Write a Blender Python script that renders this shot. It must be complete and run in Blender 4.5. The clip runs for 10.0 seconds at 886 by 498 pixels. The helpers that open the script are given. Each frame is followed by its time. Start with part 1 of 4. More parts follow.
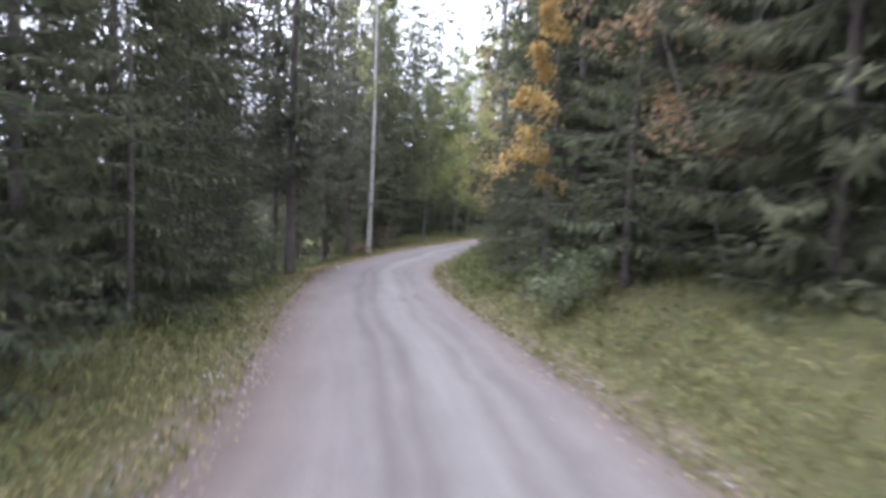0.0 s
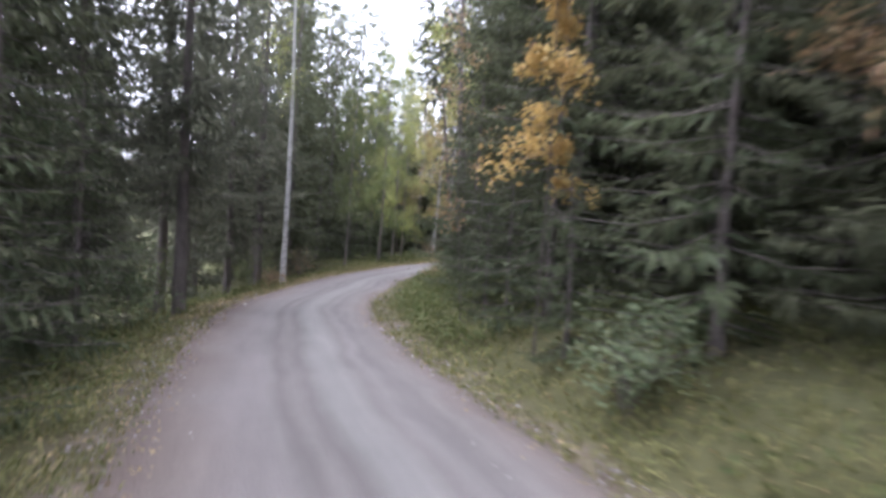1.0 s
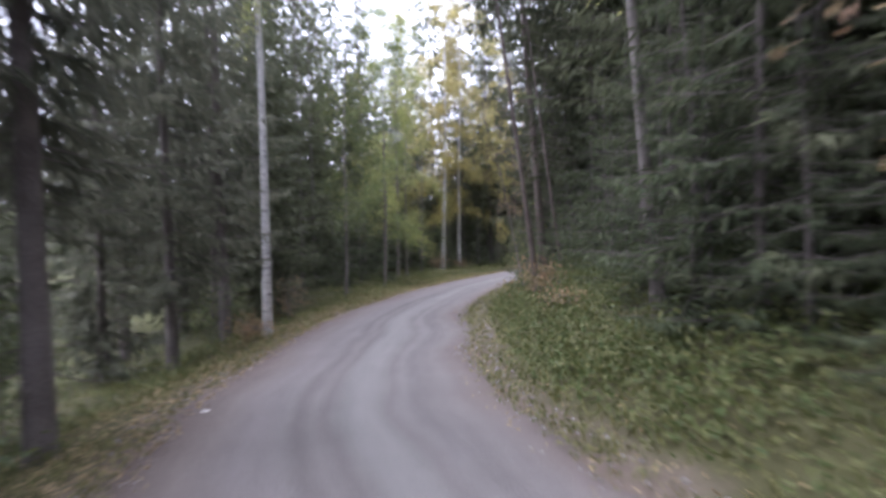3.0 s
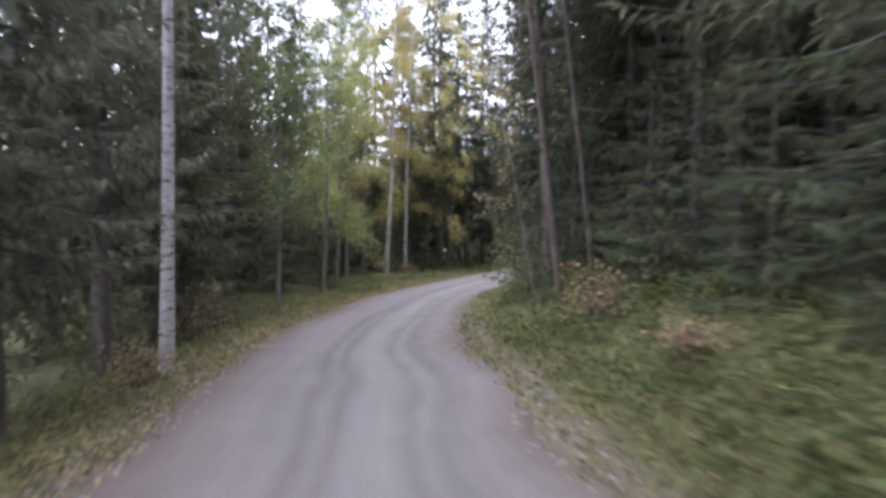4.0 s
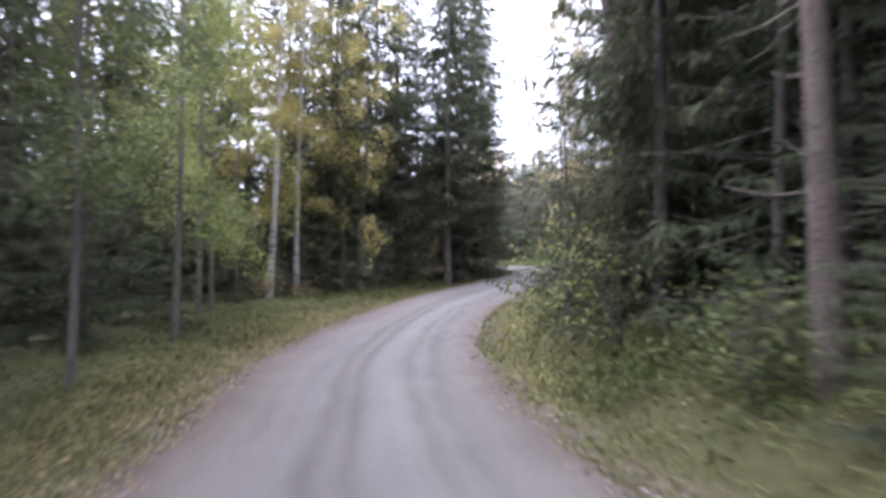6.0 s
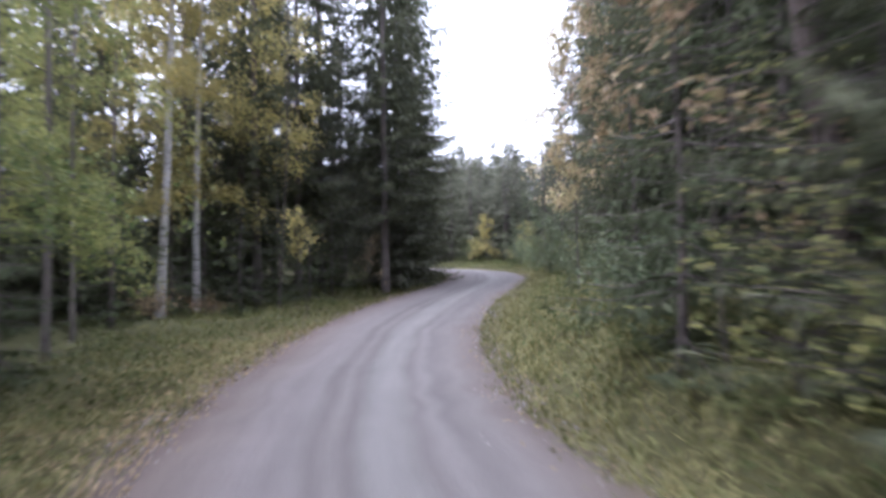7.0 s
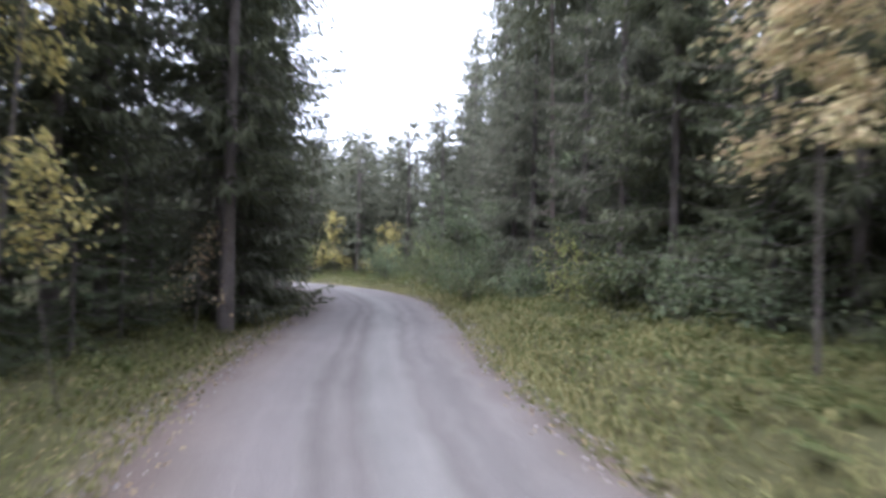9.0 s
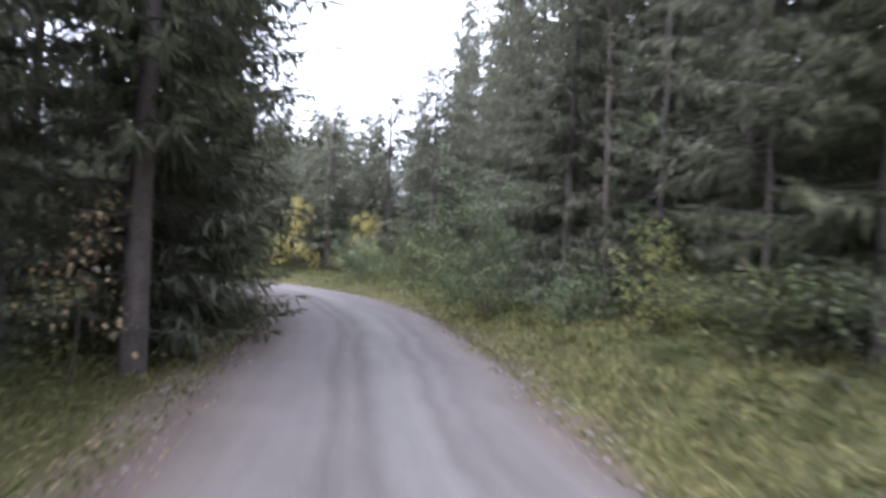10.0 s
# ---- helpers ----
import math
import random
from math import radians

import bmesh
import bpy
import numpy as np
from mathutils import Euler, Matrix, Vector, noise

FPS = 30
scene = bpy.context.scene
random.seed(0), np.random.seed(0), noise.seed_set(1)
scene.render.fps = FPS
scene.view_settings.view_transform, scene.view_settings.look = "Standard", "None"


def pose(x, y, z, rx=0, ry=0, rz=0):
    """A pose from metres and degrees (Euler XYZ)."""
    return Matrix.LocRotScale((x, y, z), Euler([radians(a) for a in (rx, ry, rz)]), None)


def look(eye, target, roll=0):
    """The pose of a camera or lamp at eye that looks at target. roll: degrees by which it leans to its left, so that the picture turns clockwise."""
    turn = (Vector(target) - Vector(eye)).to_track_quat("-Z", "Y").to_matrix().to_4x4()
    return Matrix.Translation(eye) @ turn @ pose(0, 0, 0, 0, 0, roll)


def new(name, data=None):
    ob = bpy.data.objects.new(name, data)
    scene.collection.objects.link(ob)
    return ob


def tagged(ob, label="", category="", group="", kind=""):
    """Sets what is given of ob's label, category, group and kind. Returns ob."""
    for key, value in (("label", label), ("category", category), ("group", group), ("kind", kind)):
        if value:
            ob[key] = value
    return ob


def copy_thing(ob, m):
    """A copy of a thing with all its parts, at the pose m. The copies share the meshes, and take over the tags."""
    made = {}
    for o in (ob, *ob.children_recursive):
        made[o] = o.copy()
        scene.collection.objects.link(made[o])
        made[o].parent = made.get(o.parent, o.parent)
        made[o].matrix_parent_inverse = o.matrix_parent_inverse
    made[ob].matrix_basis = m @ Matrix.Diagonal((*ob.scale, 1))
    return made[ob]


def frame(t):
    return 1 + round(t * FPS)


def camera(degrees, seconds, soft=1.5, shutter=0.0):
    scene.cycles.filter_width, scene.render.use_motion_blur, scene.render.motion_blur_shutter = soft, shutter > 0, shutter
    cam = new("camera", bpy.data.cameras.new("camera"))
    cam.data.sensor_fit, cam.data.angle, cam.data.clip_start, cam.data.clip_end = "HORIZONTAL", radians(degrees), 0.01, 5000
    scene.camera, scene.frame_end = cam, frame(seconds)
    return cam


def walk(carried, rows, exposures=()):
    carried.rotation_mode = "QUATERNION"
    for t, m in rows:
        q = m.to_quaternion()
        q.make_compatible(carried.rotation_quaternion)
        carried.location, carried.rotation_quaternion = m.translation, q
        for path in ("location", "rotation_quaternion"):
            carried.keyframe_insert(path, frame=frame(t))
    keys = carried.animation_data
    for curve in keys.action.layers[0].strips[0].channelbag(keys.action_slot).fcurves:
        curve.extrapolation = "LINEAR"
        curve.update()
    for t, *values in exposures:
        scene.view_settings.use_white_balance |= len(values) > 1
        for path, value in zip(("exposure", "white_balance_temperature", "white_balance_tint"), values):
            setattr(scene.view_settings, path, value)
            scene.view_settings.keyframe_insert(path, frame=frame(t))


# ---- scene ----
cam = camera(62.1, 10.0, soft=3.2, shutter=0.75)
PATH = [
    (0, (-0.000, -0.000, 1.390), (-0.001, 3.988, 1.083), 2.58),
    (0.3, (-0.121, 1.268, 1.359), (-0.178, 5.256, 1.055), -0.74),
    (0.5, (-0.242, 2.122, 1.329), (-0.086, 6.106, 1.008), 1.16),
    (1, (-0.650, 4.249, 1.229), (-0.168, 8.217, 1.067), 3.30),
    (1.5, (-1.055, 6.415, 1.101), (-0.695, 10.394, 0.917), 1.04),
    (2, (-1.301, 8.616, 0.982), (-1.053, 12.606, 0.843), -0.65),
    (2.5, (-1.590, 10.816, 0.864), (-1.173, 14.794, 0.808), -2.69),
    (3, (-1.770, 13.030, 0.754), (-1.102, 16.973, 0.683), -1.77),
    (3.2, (-1.809, 13.919, 0.722), (-1.026, 17.840, 0.628), -0.86),
    (4.3, (-1.939, 18.863, 0.611), (-0.773, 22.689, 0.561), -0.87),
    (4.5, (-1.910, 19.747, 0.601), (-0.685, 23.554, 0.562), -1.61),
    (5, (-1.735, 21.914, 0.592), (-0.325, 25.657, 0.558), -1.47),
    (5.2, (-1.620, 22.777, 0.584), (-0.114, 26.483, 0.531), -0.48),
    (6.3, (-0.633, 27.461, 0.554), (1.298, 30.963, 0.565), -1.42),
    (6.5, (-0.424, 28.330, 0.548), (1.621, 31.768, 0.551), -2.39),
    (7, (0.209, 30.540, 0.542), (2.444, 33.858, 0.550), -0.69),
    (7.5, (0.891, 32.802, 0.552), (3.442, 35.883, 0.559), -2.03),
    (8, (1.794, 34.925, 0.538), (4.591, 37.783, 0.501), -1.87),
    (8.5, (2.833, 36.918, 0.516), (5.736, 39.669, 0.553), 1.10),
    (9, (3.945, 38.849, 0.549), (6.997, 41.433, 0.612), 1.53),
    (9.5, (5.278, 40.651, 0.583), (8.434, 43.109, 0.592), 2.00),
    (10, (6.720, 42.319, 0.616), (9.909, 44.733, 0.666), 3.10),
]
walk(cam, [(t, look(eye, target, roll)) for t, eye, target, roll in PATH], [
    (0.0, 3.2, 5650, 21), (1.0, 3.1, 5700, 21), (1.5, 2.95, 5700, 22), (2.5, 2.95, 5600, 24), (3.2, 2.95, 5600, 24), (4.5, 2.9, 5650, 21), (5.2, 2.9, 5650, 22),
    (6.5, 3.27, 5550, 23), (7.0, 2.95, 5500, 24), (8.0, 2.9, 5500, 22), (9.0, 3.05, 5550, 20), (10.0, 3.12, 5600, 21)])

# ---- light: an overcast autumn day ----
world = bpy.data.worlds.new("overcast_sky")
scene.world = world
world.use_nodes = True
wn = world.node_tree.nodes
sky = wn.new("ShaderNodeTexSky")
sky.sky_type = "NISHITA"
sky.sun_disc = False
sky.sun_elevation = radians(70)
sky.sun_rotation = radians(296)
sky.air_density, sky.dust_density, sky.ozone_density = 1.0, 6.0, 1.0
cloud = wn.new("ShaderNodeHueSaturation")
cloud.inputs["Saturation"].default_value = 0.22
world.node_tree.links.new(sky.outputs[0], cloud.inputs["Color"])
veil = wn.new("ShaderNodeMix")
veil.data_type = "RGBA"
veil.inputs[0].default_value = 0.72
veil.inputs[7].default_value = (2.2, 2.24, 2.28, 1)
world.node_tree.links.new(cloud.outputs[0], veil.inputs[6])
world.node_tree.links.new(veil.outputs[2], wn["Background"].inputs[0])
wn["Background"].inputs[1].default_value = 0.15

sun_data = bpy.data.lights.new("sun", "SUN")
sun_data.energy, sun_data.angle, sun_data.color = 0.22, radians(60), (1.0, 0.97, 0.93)
sun = new("sun", sun_data)
sun.matrix_world = look((0, 0, 30), (9.8, -4.8, 0))

# ---- materials ----


def material(name, base, rough=0.7, spread=0.25, scale=6.0, fine=60.0, bump=0.3, islands=0.0, tint=None, leaf=0.0, spec=0.3):
    """A surface with blotches at two scales, bump, and for foliage a shift from piece to piece and some light through it."""
    m = bpy.data.materials.new(name)
    m.use_nodes = True
    n, l = m.node_tree.nodes, m.node_tree.links
    b = n["Principled BSDF"]
    b.inputs["Roughness"].default_value = rough
    b.inputs["Specular IOR Level"].default_value = spec
    co = n.new("ShaderNodeTexCoord")
    big, small = n.new("ShaderNodeTexNoise"), n.new("ShaderNodeTexNoise")
    big.inputs["Scale"].default_value, small.inputs["Scale"].default_value = scale, fine
    for t in (big, small):
        t.inputs["Detail"].default_value = 4
        l.new(co.outputs["Object"], t.inputs["Vector"])
    ramp = n.new("ShaderNodeMapRange")
    ramp.inputs["From Min"].default_value, ramp.inputs["From Max"].default_value = 0.3, 0.7
    ramp.inputs["To Min"].default_value, ramp.inputs["To Max"].default_value = 1 - spread, 1 + spread
    add = n.new("ShaderNodeMath")
    add.operation = "MULTIPLY_ADD"
    add.inputs[1].default_value, add.inputs[2].default_value = 0.5, 0.0
    l.new(small.outputs[0], add.inputs[0])
    mid = n.new("ShaderNodeMath")
    mid.operation = "MULTIPLY_ADD"
    mid.inputs[1].default_value = 0.5
    l.new(big.outputs[0], mid.inputs[0])
    l.new(add.outputs[0], mid.inputs[2])
    l.new(mid.outputs[0], ramp.inputs["Value"])
    mix = n.new("ShaderNodeMix")
    mix.data_type = "RGBA"
    mix.inputs[6].default_value = (*base, 1)
    mix.inputs[7].default_value = (*(tint or base), 1)
    if islands:
        geo = n.new("ShaderNodeNewGeometry")
        l.new(geo.outputs["Random Per Island"], mix.inputs[0])
    else:
        l.new(big.outputs[0], mix.inputs[0])
    mul = n.new("ShaderNodeMix")
    mul.data_type, mul.blend_type = "RGBA", "MULTIPLY"
    mul.inputs[0].default_value = 1.0
    l.new(mix.outputs[2], mul.inputs[6])
    l.new(ramp.outputs[0], mul.inputs[7])
    colour = mul.outputs[2]
    if islands:
        info = n.new("ShaderNodeObjectInfo")
        hue = n.new("ShaderNodeHueSaturation")
        vary = n.new("ShaderNodeMapRange")
        vary.inputs["To Min"].default_value, vary.inputs["To Max"].default_value = 1 - islands, 1 + islands
        l.new(info.outputs["Random"], vary.inputs["Value"])
        l.new(vary.outputs[0], hue.inputs["Value"])
        l.new(colour, hue.inputs["Color"])
        colour = hue.outputs[0]
    l.new(colour, b.inputs["Base Color"])
    if bump:
        bm = n.new("ShaderNodeBump")
        bm.inputs["Strength"].default_value, bm.inputs["Distance"].default_value = bump, 0.02
        l.new(small.outputs[0], bm.inputs["Height"])
        l.new(bm.outputs[0], b.inputs["Normal"])
    if leaf:
        t = n.new("ShaderNodeBsdfTranslucent")
        l.new(colour, t.inputs["Color"])
        mx = n.new("ShaderNodeMixShader")
        mx.inputs[0].default_value = leaf
        l.new(b.outputs[0], mx.inputs[1])
        l.new(t.outputs[0], mx.inputs[2])
        l.new(mx.outputs[0], n["Material Output"].inputs[0])
    return m


M_NEEDLE = material("spruce_needles", (0.08, 0.09, 0.054), 0.75, 0.4, 1.2, 25, 0.0, 0.25, (0.152, 0.162, 0.096), 0.38, 0.15)
M_NEEDLE_YOUNG = material("young_spruce_needles", (0.07, 0.09, 0.05), 0.7, 0.4, 1.5, 25, 0.0, 0.2, (0.138, 0.158, 0.088), 0.35, 0.15)
# Lighter copy of the needles: haze and glare are put into the colour.
M_NEEDLE_HAZED = material("hazed_grey_green_needles", (0.12, 0.13, 0.09), 0.75, 0.4, 1.2, 25, 0.0, 0.2, (0.2, 0.202, 0.145), 0.36, 0.15)
M_BARK = material("spruce_bark", (0.115, 0.097, 0.089), 0.9, 0.45, 3, 40, 0.9, 0.0, (0.19, 0.165, 0.153))
M_PINE = material("pine_bark", (0.125, 0.098, 0.084), 0.9, 0.4, 3, 30, 0.9, 0.0, (0.20, 0.165, 0.148))
M_TWIG = material("dead_twigs", (0.10, 0.085, 0.075), 0.9, 0.3, 8, 60, 0.2, 0.0, (0.16, 0.14, 0.125))
M_LEAF_YELLOW = material("yellow_birch_leaves", (0.66, 0.54, 0.19), 0.55, 0.25, 2, 30, 0.0, 0.12, (0.36, 0.36, 0.16), 0.55)
M_LEAF_GREEN = material("green_birch_leaves", (0.23, 0.28, 0.11), 0.55, 0.3, 2, 30, 0.0, 0.12, (0.46, 0.44, 0.16), 0.55)
M_LEAF_MID = material("fresh_green_birch_leaves", (0.14, 0.2, 0.07), 0.55, 0.3, 2, 30, 0.0, 0.12, (0.3, 0.32, 0.11), 0.45)
M_LEAF_AMBER = material("amber_rowan_leaves", (0.56, 0.42, 0.15), 0.55, 0.25, 2, 30, 0.0, 0.1, (0.42, 0.28, 0.11), 0.4)
M_LEAF_RUST = material("rusty_rowan_leaves", (0.42, 0.29, 0.18), 0.6, 0.3, 2, 30, 0.0, 0.1, (0.42, 0.36, 0.19), 0.3)
M_LEAF_MAPLE = material("pale_orange_maple_leaves", (0.54, 0.41, 0.25), 0.55, 0.25, 2, 30, 0.0, 0.1, (0.52, 0.49, 0.25), 0.4)
M_LEAF_BUSH = material("dark_bush_leaves", (0.085, 0.125, 0.05), 0.55, 0.3, 2, 30, 0.0, 0.12, (0.20, 0.21, 0.085), 0.3)
M_LEAF_BROWN = material("brown_rowan_leaves", (0.32, 0.20, 0.12), 0.6, 0.3, 2, 30, 0.0, 0.1, (0.36, 0.28, 0.14), 0.3)
M_LEAF_WILLOW = material("grey_green_willow_leaves", (0.13, 0.18, 0.10), 0.55, 0.3, 2, 30, 0.0, 0.12, (0.20, 0.23, 0.12), 0.3)
M_GRASS = material("verge_grass", (0.098, 0.118, 0.038), 0.7, 0.35, 0.6, 8, 0.0, 0.05, (0.215, 0.2, 0.078), 0.25)
M_STRAW = material("dry_grass", (0.315, 0.278, 0.12), 0.75, 0.35, 0.7, 8, 0.0, 0.05, (0.19, 0.195, 0.08), 0.25)
M_HERB = material("undergrowth_leaves", (0.075, 0.112, 0.036), 0.65, 0.4, 0.8, 9, 0.0, 0.05, (0.165, 0.165, 0.06), 0.25)
M_LITTER = material("fallen_leaves", (0.38, 0.29, 0.15), 0.8, 0.35, 2, 30, 0.0, 0.05, (0.24, 0.17, 0.10), 0.1)
M_STONE = material("gravel_stones", (0.26, 0.235, 0.235), 0.85, 0.3, 8, 50, 0.3, 0.05, (0.38, 0.35, 0.34))


def birch_bark():
    m = material("birch_bark", (0.48, 0.465, 0.445), 0.65, 0.25, 4, 40, 0.3, 0.0, (0.60, 0.58, 0.56))
    n, l = m.node_tree.nodes, m.node_tree.links
    b = n["Principled BSDF"]
    src = b.inputs["Base Color"].links[0].from_socket
    co, mp, no = n.new("ShaderNodeTexCoord"), n.new("ShaderNodeMapping"), n.new("ShaderNodeTexNoise")
    mp.inputs["Scale"].default_value = (8, 8, 30)
    no.inputs["Scale"].default_value, no.inputs["Detail"].default_value = 1.0, 3
    l.new(co.outputs["Object"], mp.inputs[0])
    l.new(mp.outputs[0], no.inputs["Vector"])
    r = n.new("ShaderNodeMapRange")
    r.inputs["From Min"].default_value, r.inputs["From Max"].default_value = 0.55, 0.68
    l.new(no.outputs[0], r.inputs["Value"])
    mx = n.new("ShaderNodeMix")
    mx.data_type = "RGBA"
    mx.inputs[7].default_value = (0.10, 0.09, 0.08, 1)
    l.new(r.outputs[0], mx.inputs[0])
    l.new(src, mx.inputs[6])
    l.new(mx.outputs[2], b.inputs["Base Color"])
    return m


M_BIRCH = birch_bark()
M_YOUNG_BIRCH = material("young_birch_bark", (0.16, 0.138, 0.124), 0.8, 0.35, 4, 40, 0.4, 0.0, (0.24, 0.215, 0.20))


def ground_material():
    """Moss, needle litter and dry grass, with the dry grass where the noise is high."""
    m = material("forest_floor", (0.075, 0.066, 0.04), 0.95, 0.4, 0.5, 12, 0.8, 0.0, (0.085, 0.095, 0.04), 0.0, 0.1)
    n, l = m.node_tree.nodes, m.node_tree.links
    b = n["Principled BSDF"]
    src = b.inputs["Base Color"].links[0].from_socket
    verge, co, no = n.new("ShaderNodeAttribute"), n.new("ShaderNodeTexCoord"), n.new("ShaderNodeTexNoise")
    verge.attribute_name = "verge"
    no.inputs["Scale"].default_value, no.inputs["Detail"].default_value = 1.6, 5
    l.new(co.outputs["Object"], no.inputs["Vector"])
    add = n.new("ShaderNodeMath")
    add.operation = "MULTIPLY_ADD"
    add.inputs[1].default_value = 1.0
    l.new(no.outputs[0], add.inputs[0])
    l.new(verge.outputs["Fac"], add.inputs[2])
    for lo, hi, tone in ((2.6, 1.4, (0.072, 0.070, 0.032)), (0.9, 0.5, (0.135, 0.108, 0.086))):
        r = n.new("ShaderNodeMapRange")
        r.inputs["From Min"].default_value, r.inputs["From Max"].default_value = lo, hi
        l.new(add.outputs[0], r.inputs["Value"])
        fine = n.new("ShaderNodeMix")
        fine.data_type = "RGBA"
        fine.inputs[6].default_value = (*[c * 0.7 for c in tone], 1)
        fine.inputs[7].default_value = (*[c * 1.3 for c in tone], 1)
        grain = n.new("ShaderNodeTexNoise")
        grain.inputs["Scale"].default_value, grain.inputs["Detail"].default_value = 14, 5
        l.new(co.outputs["Object"], grain.inputs["Vector"])
        l.new(grain.outputs[0], fine.inputs[0])
        mx = n.new("ShaderNodeMix")
        mx.data_type = "RGBA"
        l.new(r.outputs[0], mx.inputs[0])
        l.new(src, mx.inputs[6])
        l.new(fine.outputs[2], mx.inputs[7])
        src = mx.outputs[2]
    l.new(src, b.inputs["Base Color"])
    return m


def road_material():
    m = bpy.data.materials.new("gravel_road")
    m.use_nodes = True
    n, l = m.node_tree.nodes, m.node_tree.links
    b = n["Principled BSDF"]
    b.inputs["Roughness"].default_value = 0.9
    b.inputs["Specular IOR Level"].default_value = 0.25
    uv = n.new("ShaderNodeUVMap")
    uv.uv_map = "lane"
    sep = n.new("ShaderNodeSeparateXYZ")
    l.new(uv.outputs[0], sep.inputs[0])
    co = n.new("ShaderNodeTexCoord")
    wob = n.new("ShaderNodeTexNoise")
    wob.inputs["Scale"].default_value, wob.inputs["Detail"].default_value = 0.35, 3
    l.new(co.outputs["Object"], wob.inputs["Vector"])
    shift = n.new("ShaderNodeMath")
    shift.operation = "MULTIPLY_ADD"
    shift.inputs[1].default_value, shift.inputs[2].default_value = 0.15, -0.075
    l.new(wob.outputs[0], shift.inputs[0])
    across = n.new("ShaderNodeMath")
    l.new(sep.outputs[0], across.inputs[0])
    l.new(shift.outputs[0], across.inputs[1])
    ramp = n.new("ShaderNodeValToRGB")
    stops = [(0.0, (0.110, 0.088, 0.068)), (0.07, (0.121, 0.095, 0.082)), (0.17, (0.147, 0.125, 0.111)), (0.28, (0.161, 0.145, 0.135)), (0.38, (0.157, 0.144, 0.135)),
             (0.42, (0.122, 0.111, 0.103)), (0.46, (0.150, 0.137, 0.128)), (0.50, (0.124, 0.113, 0.105)), (0.56, (0.169, 0.162, 0.150)),
             (0.63, (0.175, 0.167, 0.154)), (0.68, (0.135, 0.124, 0.115)), (0.72, (0.157, 0.145, 0.136)), (0.76, (0.128, 0.118, 0.110)),
             (0.84, (0.150, 0.136, 0.126)), (0.93, (0.127, 0.106, 0.093)), (1.0, (0.110, 0.090, 0.068))]
    while len(ramp.color_ramp.elements) < len(stops):
        ramp.color_ramp.elements.new(0.5)
    for e, (p, c) in zip(ramp.color_ramp.elements, stops):
        e.position, e.color = p, (*c, 1)
    l.new(across.outputs[0], ramp.inputs[0])
    grit, patch = n.new("ShaderNodeTexNoise"), n.new("ShaderNodeTexNoise")
    grit.inputs["Scale"].default_value, grit.inputs["Detail"].default_value = 90, 3
    patch.inputs["Scale"].default_value, patch.inputs["Detail"].default_value = 1.1, 5
    stone = n.new("ShaderNodeTexVoronoi")
    stone.inputs["Scale"].default_value = 55
    along = n.new("ShaderNodeMapping")
    along.inputs["Scale"].default_value = (16.0, 0.35, 1.0)
    l.new(uv.outputs[0], along.inputs[0])
    streak = n.new("ShaderNodeTexNoise")
    streak.inputs["Scale"].default_value, streak.inputs["Detail"].default_value = 1.0, 4
    l.new(along.outputs[0], streak.inputs["Vector"])
    for t in (grit, patch, stone):
        l.new(co.outputs["Object"], t.inputs["Vector"])
    add = n.new("ShaderNodeMath")
    l.new(grit.outputs[0], add.inputs[0])
    both = n.new("ShaderNodeMix")
    both.inputs[0].default_value = 0.6
    l.new(patch.outputs[0], both.inputs[2])
    l.new(streak.outputs[0], both.inputs[3])
    l.new(both.outputs[0], add.inputs[1])
    rg = n.new("ShaderNodeMapRange")
    rg.inputs["From Min"].default_value, rg.inputs["From Max"].default_value = 0.6, 1.4
    rg.inputs["To Min"].default_value, rg.inputs["To Max"].default_value = 0.72, 1.28
    l.new(add.outputs[0], rg.inputs["Value"])
    mul = n.new("ShaderNodeMix")
    mul.data_type, mul.blend_type = "RGBA", "MULTIPLY"
    mul.inputs[0].default_value = 1.0
    l.new(ramp.outputs[0], mul.inputs[6])
    l.new(rg.outputs[0], mul.inputs[7])
    l.new(mul.outputs[2], b.inputs["Base Color"])
    bm = n.new("ShaderNodeBump")
    bm.inputs["Strength"].default_value, bm.inputs["Distance"].default_value = 0.5, 0.015
    l.new(stone.outputs["Distance"], bm.inputs["Height"])
    l.new(bm.outputs[0], b.inputs["Normal"])
    return m


M_GROUND = ground_material()
M_ROAD = road_material()

# ---- the lie of the land ----
HALF = 1.58
COURSE = [(1.6, -40), (1.0, -25), (0.5, -10), (0.3, -4), (0.18, 0), (0.02, 4), (-0.49, 8), (-1.07, 12), (-1.54, 16), (-1.67, 20), (-1.05, 24),
          (-0.23, 28), (1.13, 32), (2.9, 36), (5.46, 40), (8.77, 44), (12.82, 48), (16.5, 52), (19.0, 56), (20.0, 60), (19.7, 64), (18, 68.5),
          (14.8, 73), (10, 77), (3, 81), (-8, 86)]


def spline(points, step):
    p = np.array(points, float)
    p = np.vstack([2 * p[0] - p[1], p, 2 * p[-1] - p[-2]])
    out = []
    for i in range(1, len(p) - 2):
        n = max(2, int(np.linalg.norm(p[i + 1] - p[i]) / step))
        f = (np.arange(n) / n)[:, None]
        a, b, c, d = p[i - 1], p[i], p[i + 1], p[i + 2]
        out.append(b + 0.5 * f * (c - a + f * (2 * a - 5 * b + 4 * c - d + f * (3 * (b - c) + d - a))))
    return np.vstack(out + [p[-2:-1]])


